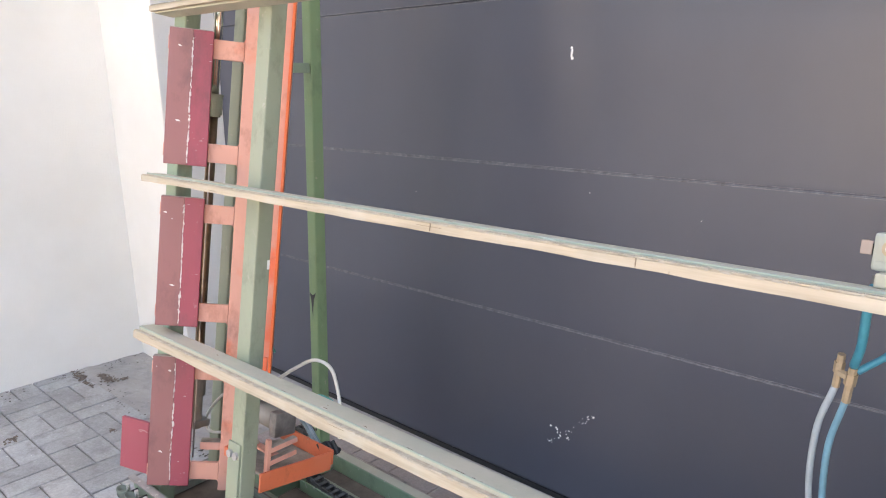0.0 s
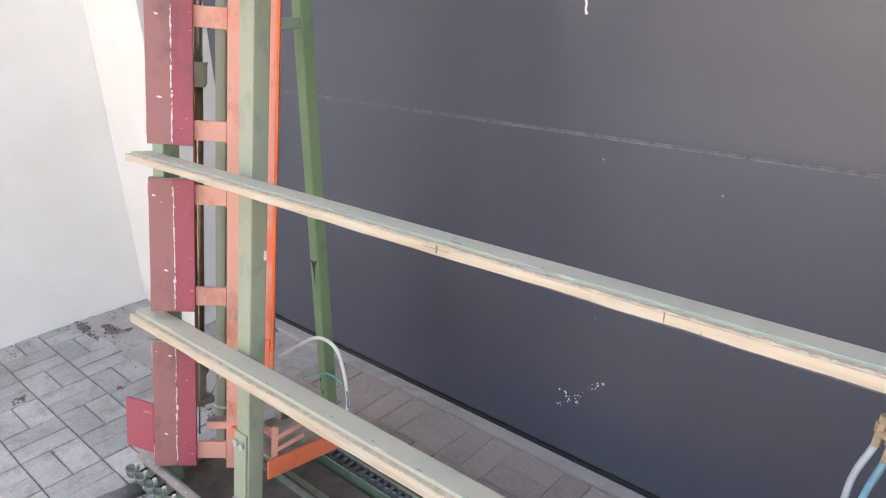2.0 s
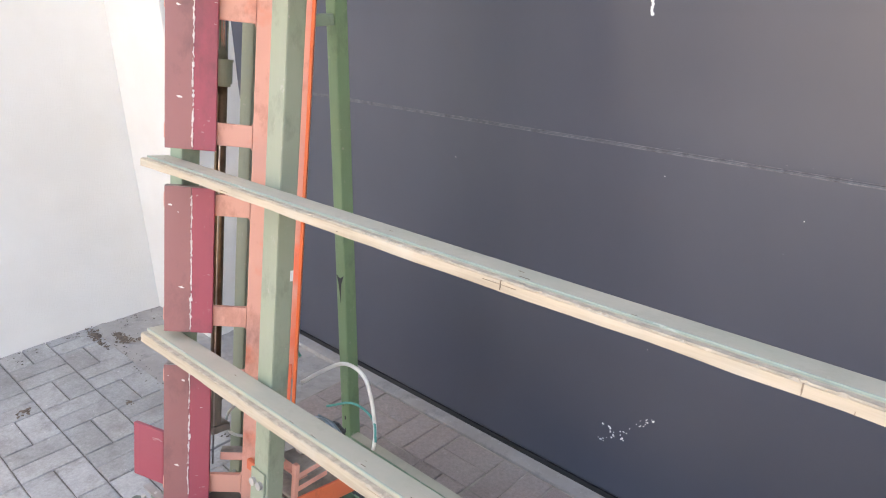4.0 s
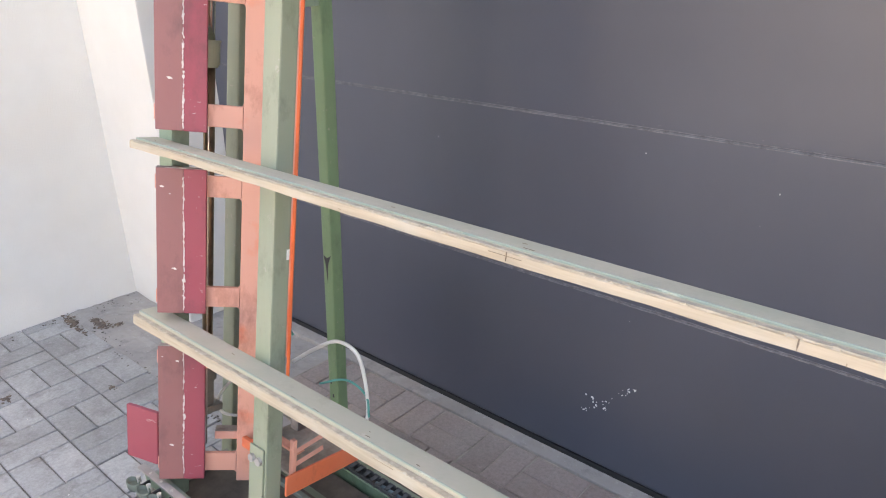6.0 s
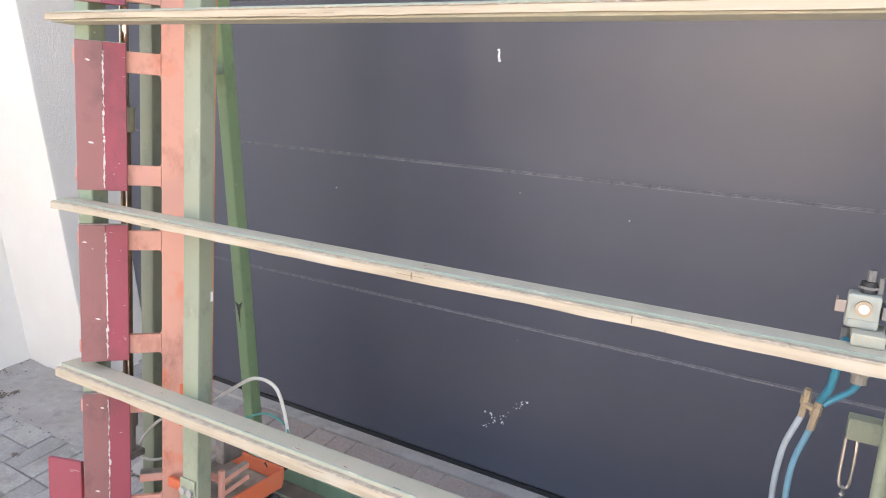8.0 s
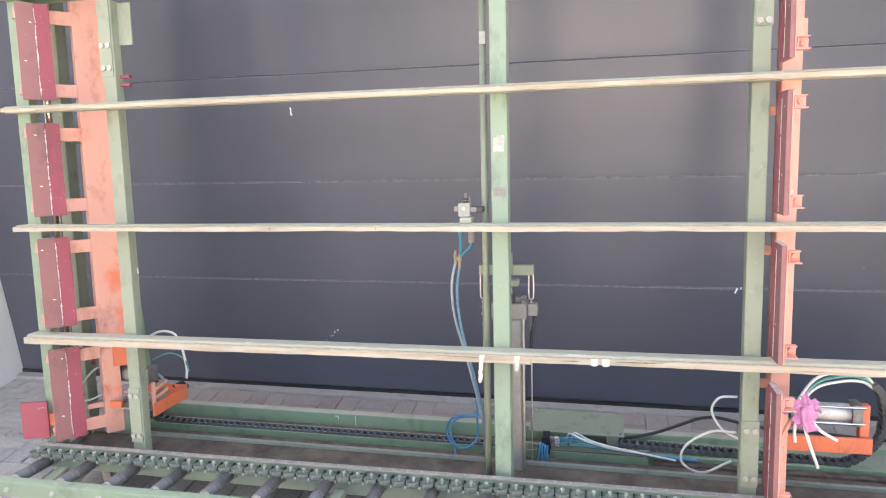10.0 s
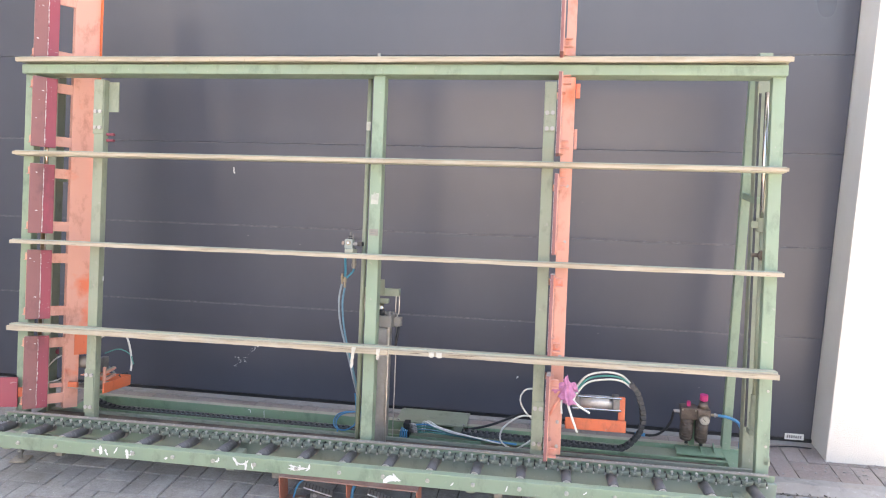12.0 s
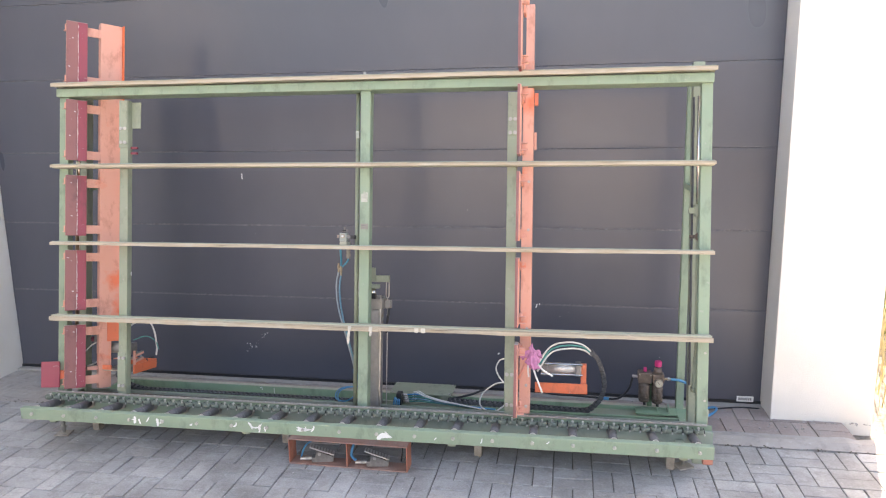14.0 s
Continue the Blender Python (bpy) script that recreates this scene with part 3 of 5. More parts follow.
        bm = bmesh.new()
        cyl(bm, (x + 0.004, 0.132, 1.225), (x + 0.004, 0.152, 1.225), 0.024, 18)
        cyl(bm, (x + 0.004, 0.124, 1.225), (x + 0.004, 0.132, 1.225), 0.013, 14)
        cyl(bm, (x - 0.045, 0.152, 1.225), (x + 0.055, 0.152, 1.225), 0.009, 10)
        part("bearing", bm, OILY, rod)
        bm = bmesh.new()
        cyl(bm, (x, 0.166, 0.52), (x, 0.166, 0.60), 0.024 if west else 0.014, 18)
        cyl(bm, (x, 0.166, 0.42), (x, 0.166, 0.52), 0.018, 14)
        box(bm, x - 0.022, x + 0.024, 0.145, 0.20, 0.425, 0.445, bevel=0.003)
        part("end_cap", bm, GREEN_DUSTY if not west else CAST_PALE, rod)
        part("cable", one_cyl((x + 0.024, 0.15, 0.34), (x + 0.024, 0.15, 1.2), 0.0025, n=6), STEEL, rod)
        part("foot_block", one_box(x + 0.015, x + 0.047, 0.06, 0.10, 0.315, 0.355, bevel=0.004), GREEN_DUSTY, rod)
    # base, upright axes
    def base(name, mat, *a, label="", **k):
        return upright(part(name, one_box(*a, **k), mat, fr, label), fr)
    base("base_rail", GREEN_DARK, 0.26, 3.90, -0.443, -0.409, 0.045, 0.1225, bevel=0.004)
    base("rail_dust", SLAT_GREEN, 0.264, 3.896, -0.4415, -0.4105, 0.1227, 0.125, bevel=0.0008, label="pale dust on top of the green rail")
    bm = bmesh.new()
    for px, pz, w, h in ((1.249, 0.112, 0.006, 0.002), (1.256, 0.103, 0.0016, 0.008), (1.338, 0.088, 0.0012, 0.030)):
        box(bm, px - w, px + w, -0.4442, -0.4432, pz - h, pz + h)
    upright(part("paint_marks", bm, WHITE, fr, "scraped white paint marks"), fr)["kind"] = "stuff"
    base("base_rail", PLATE_GREEN, 0.26, 3.90, -1.055, -1.035, 0.17, 0.262, bevel=0.003)
    base("base_plate", DIRT, 0.26, 3.90, -1.033, -0.802, 0.172, 0.187, label="dusty base plate under the posts")
    base("pan_rim", DRUM, 0.262, 0.276, -1.0325, -0.8025, 0.1875, 0.212, bevel=0.002)
    base("pan_rim", DRUM, 3.884, 3.898, -1.0325, -0.8025, 0.1875, 0.212, bevel=0.002)
    base("pan_rim", DRUM, 0.277, 3.883, -0.816, -0.8025, 0.1875, 0.203, bevel=0.002)
    base("base_lip", OILY, 0.42, 3.74, -0.80, -0.786, 0.15, 0.190, bevel=0.002, label="rusty upturned lip")
    base("base_lip", GREEN_DUSTY, 0.26, 3.90, -0.784, -0.74, 0.06, 0.150, bevel=0.003)
    for x in (0.262, 3.81):
        base("cross_member", GREEN_DARK, x, x + 0.085, -0.738, -0.4435, 0.05, 0.12, bevel=0.004)
        base("cross_member", GREEN_DUSTY, x + 0.002, x + 0.083, -1.032, -0.802, 0.08, 0.170, bevel=0.004)
    for x in (3.70, 3.765):
        bm = bmesh.new()
        tri = [bm.verts.new((x + dx, y, z)) for dx in (0, 0.006) for y, z in ((-0.52, 0.121), (-0.446, 0.121), (-0.446, 0.150))]
        bm.faces.new(tri[:3])
        bm.faces.new(tri[3:][::-1])
        for k in range(3):
            bm.faces.new((tri[k], tri[(k + 1) % 3], tri[3 + (k + 1) % 3], tri[3 + k]))
        upright(part("gusset", bm, GREEN_DARK, fr), fr)
    base("corner_plate", GREEN_DARK, 3.58, 3.809, -0.535, -0.4445, 0.112, 0.1205, bevel=0.001)
    base("chain_bed", DIRT, 0.40, 2.60, -0.6060, -0.572, 0.0455, 0.1055, bevel=0.002)
    base("trough_side", GREEN_DARK, 0.40, 2.60, -0.6125, -0.6065, 0.0455, 0.122, bevel=0.001)
    base("trough_side", GREEN_DUSTY, 0.40, 2.60, -0.5715, -0.556, 0.0455, 0.126, bevel=0.003)
    base("trough_side", GREEN_DARK, 2.601, 3.83, -0.585, -0.568, 0.0455, 0.119, bevel=0.003)
    base("channel_floor", GREEN_DUSTY, 2.601, 3.80, -0.5675, -0.4435, 0.0455, 0.100, bevel=0.002)
    base("edge_bar", OILY, 2.62, 3.76, -0.628, -0.600, 0.0455, 0.112, bevel=0.004, label="oily rusted edge bar")
    base("dirt_fill", DIRT, 0.40, 3.80, -0.735, -0.6285, 0.0455, 0.102, bevel=0.002, label="oily dirt filling the channel")
    base("dirt_fill", DIRT, 0.36, 2.60, -0.5555, -0.4435, 0.0455, 0.066, bevel=0.002, label="oily dirt filling the channel")
    base("dirt_tray", DIRT, 0.36, 3.80, -0.735, -0.435, 0.03, 0.045, label="oily dirt-filled channel")
    for x in (0.40, 1.6, 2.7, 3.70):
        base("foot", DUST, x, x + 0.04, -0.95, -0.90, -0.03, 0.1715)
        base("foot", DUST, x, x + 0.07, -0.442, -0.410, -0.035, 0.047)
    base("cover_plate", GREEN_DUSTY, 2.13, 2.51, -0.545, -0.37, 0.163, 0.169, label="loose green sheet-metal cover")
    for x, y in ((2.145, -0.53), (2.495, -0.53), (2.145, -0.385), (2.495, -0.385)):
        upright(part("screw", one_cyl((x, y, 0.169), (x, y, 0.174), 0.006, n=8), STEEL, fr), fr)
    base("cover_bracket", GREEN_DARK, 2.24, 2.28, -0.44, -0.41, 0.1255, 0.1625)
    base("cover_bracket", GREEN_DUSTY, 2.44, 2.49, -0.53, -0.50, 0.1005, 0.1625, bevel=0.002)
    # middle lift cylinder, cross arm and chain links
    lift = part("lift_cylinder", one_box(2.055, 2.150, 0.215, 0.30, 0.15, 0.795, bevel=0.010), ALU, fr, "grey aluminium lift cylinder behind the middle post")
    part("head", one_box(2.040, 2.165, 0.205, 0.31, 0.796, 0.855, bevel=0.006), CAST_PALE, lift)
    part("rod", one_cyl((2.10, 0.255, 0.855), (2.10, 0.255, 0.915), 0.013), CHROME, lift, smooth=True)
    part("rod_eye", one_box(2.08, 2.135, 0.235, 0.275, 0.912, 0.935, bevel=0.004), GREEN_DUSTY, lift)
    part("port", one_box(2.085, 2.125, 0.20, 0.235, 0.856, 0.885, bevel=0.006), BLACK, lift)
    for x in (2.052, 2.153):
        part("tie_rod", one_cyl((x, 0.208, 0.15), (x, 0.208, 0.80), 0.006), STEEL, lift)
    part("cross_arm", one_box(1.988, 2.186, 0.262, 0.298, 0.948, 0.985, bevel=0.003), GREEN_DUSTY, fr)
    part("gusset", one_box(2.090, 2.112, 0.12, 0.262, 0.955, 1.03, bevel=0.003), GREEN_DUSTY, fr)
    for x in (1.998, 2.176):
        bm = bmesh.new()
        hose_mesh(bm, [(x - 0.008, 0.28, 0.945), (x - 0.008, 0.28, 0.87), (x, 0.28, 0.858), (x + 0.008, 0.28, 0.87), (x + 0.008, 0.28, 0.945), (x, 0.28, 0.957), (x - 0.008, 0.28, 0.945)], 0.003, 6, 5)
        link = part("chain_link", bm, STEEL, fr, "long bright chain link")
        bm = bmesh.new()
        for z, r in ((0.845, 0.0055), (0.825, 0.006), (0.80, 0.0075), (0.76, 0.005)):
            bmesh.ops.create_uvsphere(bm, u_segments=8, v_segments=6, radius=r, matrix=Matrix.Translation((x, 0.28, z)))
        cyl(bm, (x, 0.28, 0.15), (x, 0.28, 0.855), 0.0028, 6)
        part("hanger_rod", bm, STEEL, link)
    bm = bmesh.new()
    hose_mesh(bm, [(2.190, 0.275, 0.80), (2.186, 0.268, 0.765), (2.178, 0.268, 0.72), (2.172, 0.276, 0.66)], 0.0065, 8, 6)
    part("cable_sleeve", bm, BLACK, lift, "black rubber cable sleeve", smooth=True)
    for x, y in ((2.056, 0.222), (2.150, 0.222), (2.150, 0.294)):
        part("cap_screw", one_cyl((x, y, 0.855), (x, y, 0.868), 0.009, n=10), CAST, lift)
    part("clamp_screw", one_box(2.108, 2.150, 0.228, 0.262, 0.8555, 0.874, bevel=0.004), CAST_PALE, lift)
    part("sensor_block", one_box(2.166, 2.200, 0.255, 0.30, 0.80, 0.845, bevel=0.004), CAST_PALE, fr)
    return fr


build_frame()


# ---- clamping carriages ----
PAD_DUST = plain("pad_dust", (0.42, 0.35, 0.32), 0.95, vary=0.4, scale=50)
PADS = [(0.304, 0.671), (0.757, 1.106), (1.191, 1.540), (1.626, 1.975), (2.060, 2.425)]


def build_carriage(label, edge, side, swing, hinge, folded=False):
    """Column with a ladder of pads. u runs outward from the column's outer edge; side -1 lies to the left of it. swing: turn of the ladder, 0 in line with the slats, 90 straight forward. folded: the ladder is a broad plate drawn back behind the column."""
    rng = random.Random(9)
    reach = 0.010
    inner, outer = 0.050, 0.060
    M = LEAN @ Matrix.Translation((edge, 0, 0)) 
    ca = thing("clamp_carriage", label, "clamp carriage", group="clamp carriages", m=M)
    flip = Matrix.Diagonal((float(side), 1, 1, 1))
    T = Matrix.Translation((hinge[0], hinge[1], 0)) @ Matrix.Rotation(radians(-swing), 4, 'Z')

    def put(name, bm, mat, parent, text="", turn=None, smooth=False):
        if turn is not None:
            bmesh.ops.transform(bm, matrix=turn, verts=bm.verts)
        bmesh.ops.transform(bm, matrix=flip, verts=bm.verts)
        return part(name, bm, mat, parent, text, smooth)

    back = 0.0 if folded else -0.014
    col = put("column", one_box(-0.052 + back, back, 0.066, 0.110, 0.235, 1.972, bevel=0.004), GREEN_DUSTY, ca)
    for z0, z1, rows in ((0.30, 0.52, (0.33, 0.49)), (1.70, 1.97, (1.73, 1.81)) if folded else (1.743, 1.97, (1.758, 1.829))):
        pl = put("splice_plate", one_box(-0.048 + back, 0.002 + back, 0.060, 0.0655, z0, z1, bevel=0.002), GREEN_DUSTY, col)
        for z in rows:
            for u in (-0.037, -0.012):
                put("bolt", one_cyl((u + back, 0.060, z), (u + back, 0.052, z), 0.0095, n=10), BOLT_HEAD, pl)
    if side < 0:
        put("gusset", one_box(-0.108, -0.0523, 0.100, 0.107, 1.815, 1.965, bevel=0.002), GREEN_DUSTY, ca)
    for z in (1.665, 1.695) if side < 0 else ():
        put("guide_pin", one_box(-0.092, -0.0523, 0.088, 0.106, z, z + 0.012, bevel=0.003), RED_PAD, ca)
    put("shoe", one_box(-0.085, 0.02, 0.03, 0.125, 0.205, 0.235, bevel=0.005), DUST, ca)
    put("slider", one_box(-0.105, 0.035, 0.055, 0.122, 0.192, 0.2045, bevel=0.004), DUST, ca)
    # orange upright that carries the pads
    if folded:
        lad = put("upright", one_box(-0.113, 0.013, -0.0065, 0.006, 0.64, 2.45, bevel=0.002), ORANGE, ca, "dusty orange plate carrying the pads", turn=T)
        put("foot_plate", one_box(-0.055, 0.013, -0.0065, 0.006, 0.285, 0.6395, bevel=0.002), ORANGE, lad, turn=T)
        put("flange", one_box(-0.113, -0.105, -0.030, -0.007, 0.56, 2.45, bevel=0.002), ORANGE_VIVID, lad, "bright orange folded edge", turn=T)
        put("rear_flange", one_box(0.005, 0.013, 0.0065, 0.048, 0.285, 2.45, bevel=0.002), ORANGE, lad, turn=T)
        put("splice_plate", one_box(-0.100, -0.030, -0.0105, -0.007, 0.56, 0.68, bevel=0.002), ORANGE_BARE, lad, turn=T)
    else:
        lad = put("upright", one_box(0.014, 0.070, 0.052, 0.125, 0.29, 1.989, bevel=0.005), ORANGE, ca, "dusty orange upright carrying the pads")
        put("upper_post", one_box(0.022, 0.066, 0.139, 0.19, 1.93, 2.45, bevel=0.004), ORANGE, lad)
        put("spacer", one_box(0.026, 0.062, 0.1255, 0.1385, 1.93, 1.985, bevel=0.002), ORANGE, lad)
        for z in (0.62, 1.05, 1.48, 1.9):
            put("clamp_plate", one_box(-0.0135, 0.0135, 0.10, 0.112, z, z + 0.03, bevel=0.002), ORANGE, lad)
    # joint of the two boards wanders from pad to pad
    for a, b in PADS:
        h = b - a
        for z in (a + 0.012, b - 0.066):
            bm = one_box(0.0135, 0.085 + reach, -0.0065, 0.0065, z, z + 0.050, bevel=0.002)
            if folded:
                # fillets where the arm meets the plate
                for zc, dz in ((z, -1), (z + 0.050, 1)):
                    tri = [bm.verts.new((0.0135 + x, y, zc + dz * h)) for y in (-0.006, 0.006) for x, h in ((0, -0.002), (0.007, -0.002), (0.002, 0.002), (0, 0.007))]
                    bm.faces.new(tri[:4])
                    bm.faces.new(tri[4:][::-1])
                    for k in range(4):
                        bm.faces.new((tri[k], tri[(k + 1) % 4], tri[4 + (k + 1) % 4], tri[4 + k]))
            put("arm", bm, ORANGE, lad, turn=T)
        P = T @ Matrix.Translation((0.130 + reach, -0.016, a))
        pad = put("pad", one_box(-inner, 0.0, -0.009, 0.004, 0, h, bevel=0.002), RED_PAD, lad, "crimson pad board with a scuffed pale joint", turn=P)
        put("outer_board", one_box(0.0003, outer, -0.009, 0.004, 0, h, bevel=0.002), BROWN_PAD, pad, "duller worn red board", turn=P)
        put("backing_plate", one_box(-inner + 0.006, outer, 0.0045, 0.0092, 0.002, h - 0.002, bevel=0.001), ORANGE, pad, "orange steel backing plate", turn=P)
        bm = bmesh.new()
        # cracked filler: short crooked slivers that follow a wandering line
        z, wander = 0.012, 0.0
        while z < h - 0.02:
            l = rng.uniform(0.003, 0.011)
            wander = 0.85 * wander + rng.gauss(0, 0.0005)
            if rng.random() < 0.86:
                w = abs(rng.gauss(0.0008, 0.0007)) + 0.0002
                box(bm, -w, w, -0.0102, -0.006, -l * 0.6, l * 0.6, turn=pose(wander, 0, z, 0, rng.gauss(0, 9), 0))
            z += l
        for i in range(13):
            low = rng.random() < 0.5
            x, z, w = rng.uniform(-inner + 0.004, -0.003), rng.uniform(0.01, 0.09) if low else h - rng.uniform(0.01, 0.12), rng.choice((0.0004, 0.0006, 0.001, 0.003))
            box(bm, x - w, x + w, -0.0094, -0.006, z - 0.0002, z + rng.uniform(0.0001, 0.0005))
        for i in range(3):
            x, z, r = rng.uniform(0.015, 0.050), h * (0.84, 0.30, 0.86)[i] + rng.gauss(0, 0.035), (0.006, 0.0065, 0.0025)[i]
            bm.faces.new([bm.verts.new((x + r * rng.uniform(0.5, 1.2) * math.cos(a), -0.0094, z + 0.55 * r * rng.uniform(0.4, 1.2) * math.sin(a + 0.5))) for a in (0, 0.9, 1.7, 2.6, 3.5, 4.3, 5.2)])
        put("top_dust", one_box(0.0005 - inner, outer - 0.0005, -0.0085, 0.0088, h + 0.0003, h + 0.0014), PAD_DUST, pad, "pale dust along the top edge", turn=P)
        fl = put("filler", bm, SCUFF, pad, "cracked pale filler and chips", turn=P)
        fl["kind"] = "stuff"
        for z in (0.02, h - 0.052):
            put("bracket", one_box(0.030, 0.066, 0.0095, 0.013, z, z + 0.034, bevel=0.001), ORANGE, pad, turn=P)
            put("bracket_wing", one_box(0.030, 0.034, 0.0135, 0.045, z, z + 0.034, bevel=0.001), ORANGE, pad, turn=P)
            put("bracket_wing", one_box(0.0345, 0.066, 0.0135, 0.045, z, z + 0.004, bevel=0.001), ORANGE_PALE, pad, turn=P)
            put("nut", one_cyl((0.0345, 0.029, z + 0.02), (0.042, 0.029, z + 0.02), 0.0075, n=6), ORANGE_PALE, pad, turn=P)
            put("bracket_ledge", one_box(0.0345, 0.060, 0.0135, 0.043, z + 0.0345, z + 0.0375, bevel=0.001), ORANGE_PALE, pad, "pale dusty bracket ledge", turn=P)
    return ca, put, T, lad


left_carriage, put, T, lad = build_carriage("green and orange clamp carriage with crimson pads folded half back", 0.635, -1, 49, (0.183, 0.170), True)
put("paint_chip", one_box(-0.0528, -0.048, 0.101, 0.108, 0.962, 0.985), WHITE, left_carriage, "white paint chip")
turned = Matrix.Translation((0.398, 0.018, 0.010)) @ Matrix.Rotation(radians(-19), 4, 'Z')
stop = put("stop_pad", one_box(-0.050, 0.050, -0.006, 0.006, 0.298, 0.448, bevel=0.003), RED_PAD, lad, "small square crimson stop pad", turn=turned)
put("bracket", one_box(-0.115, -0.030, 0.0065, 0.013, 0.345, 0.395, bevel=0.002), ORANGE_BARE, stop, turn=turned)
UPT = Matrix.Translation((0, 0, 0.088))
tray = put("tray", one_box(-0.062, 0.175, 0.17, 0.36, 0.300, 0.308, bevel=0.003), DUST, left_carriage, "dusty orange clamp tray", turn=UPT)
put("tray_side", one_box(-0.070, -0.063, 0.112, 0.345, 0.300, 0.352, bevel=0.003), ORANGE_BARE, tray, turn=UPT)
put("tray_front", one_box(0.11, 0.165, 0.155, 0.169, 0.309, 0.337, bevel=0.004), ORANGE_BARE, tray, turn=UPT)
bar = put("cross_bar", one_box(-0.030, 0.072, 0.020, 0.050, 0.392, 0.414, bevel=0.003), ORANGE_PALE, lad, "orange bar under grey dust", turn=T)
put("bar_dust", one_box(-0.029, 0.071, 0.021, 0.049, 0.4143, 0.4165, bevel=0.0006), DUST, bar, turn=T)
put("tray_back", one_box(-0.062, 0.175, 0.352, 0.36, 0.309, 0.352, bevel=0.003), ORANGE_BARE, tray, turn=UPT)
for k in range(2):
    rib = pose(-0.051, 0.150, 0.358 + 0.034 * k, 8, 0, 0)
    put("rib", one_box(-0.005, 0.012, 0.0, 0.085, 0.0, 0.013, bevel=0.002), ORANGE_PALE, tray, turn=UPT @ rib)
    put("rib_dust", one_box(-0.004, 0.011, 0.002, 0.083, 0.0132, 0.0148, bevel=0.0005), DUST, tray, turn=UPT @ rib)
put("rib_post", one_box(-0.058, -0.044, 0.138, 0.1495, 0.31, 0.43, bevel=0.002), ORANGE, tray, turn=UPT)
put("strap", one_box(-0.040, 0.10, 0.165, 0.190, 0.372, 0.378, bevel=0.002), ORANGE, tray, turn=UPT)
put("bolt", one_cyl((-0.02, 0.176, 0.379), (-0.02, 0.176, 0.389), 0.011, n=6), DUST, tray, turn=UPT)
put("bolt", one_cyl((0.05, 0.176, 0.379), (0.05, 0.176, 0.389), 0.011, n=6), DUST, tray, turn=UPT)
cy = put("clamp_cylinder", one_cyl((0.04, 0.25, 0.425), (0.22, 0.25, 0.425), 0.03, n=20), CAST_PALE, left_carriage, "dusty pneumatic clamp cylinder", turn=UPT, smooth=True)
for u in (0.02, 0.22):
    put("end_cap", one_box(u, u + 0.03, 0.215, 0.285, 0.39, 0.46, bevel=0.006), CAST, cy, turn=UPT)
vb = put("valve_block", one_box(0.20, 0.255, 0.20, 0.27, 0.4605, 0.51, bevel=0.006), CAST, left_carriage, turn=UPT)
put("knob", one_cyl((0.256, 0.235, 0.475), (0.29, 0.235, 0.475), 0.014), RED_PAD, vb, turn=UPT)
put("elbow", one_box(0.16, 0.199, 0.21, 0.25, 0.462, 0.49, bevel=0.006), BLACK, vb, turn=UPT)

right_carriage, put, T, lad = build_carriage("green and orange clamp carriage with pads turned forward", 2.930, 1, 90, (0.019, 0.090))
for z in (0.33, 0.44, 0.735, 1.25, 1.5):
    put("bolt", one_cyl((0.050, 0.0515, z), (0.050, 0.043, z), 0.008, n=6), BOLT_HEAD, lad)
put("lug", one_box(0.0725, 0.092, 0.075, 0.10, 1.90, 1.965, bevel=0.003), ORANGE, right_carriage)
put("lug", one_box(0.0725, 0.086, 0.075, 0.10, 1.67, 1.76, bevel=0.003), ORANGE, right_carriage)
put("lever", one_cyl((0.053, -0.045, 0.572), (0.014, -0.055, 0.490), 0.0065, n=10), ORANGE, right_carriage, smooth=True)
br = put("bracket", one_box(0.09, 0.37, 0.215, 0.225, 0.370, 0.425, bevel=0.003), ORANGE_BARE, right_carriage, "orange clamp bracket")
put("shelf", one_box(0.09, 0.37, 0.226, 0.34, 0.370, 0.378, bevel=0.003), ORANGE_BARE, br)
put("arm", one_box(0.335, 0.365, 0.235, 0.265, 0.3785, 0.53, bevel=0.003), ORANGE_BARE, br)
cy = put("clamp_cylinder", one_cyl((0.155, 0.25, 0.50), (0.305, 0.25, 0.50), 0.031, n=22), BRIGHT, right_carriage, "bright pneumatic clamp cylinder", smooth=True)
for u in (0.122, 0.306):
    put("end_cap", one_box(u, u + 0.032, 0.213, 0.287, 0.463, 0.537, bevel=0.007), CAST, cy)
for z in (0.472, 0.528):
    put("tie_rod", one_cyl((0.12, 0.216, z), (0.345, 0.216, z), 0.0045, n=8), CHROME, cy)


# ---- roller conveyor ----
DRUM_DARK = painted("dark_grey_green_paint", (0.10, 0.135, 0.098), (0.30, 0.30, 0.25), dust=(0.26, 0.25, 0.20), dusty=0.45)
BOLT_PALE = plain("dusty_zinc", (0.50, 0.48, 0.43), 0.6, 0.3, vary=0.2)


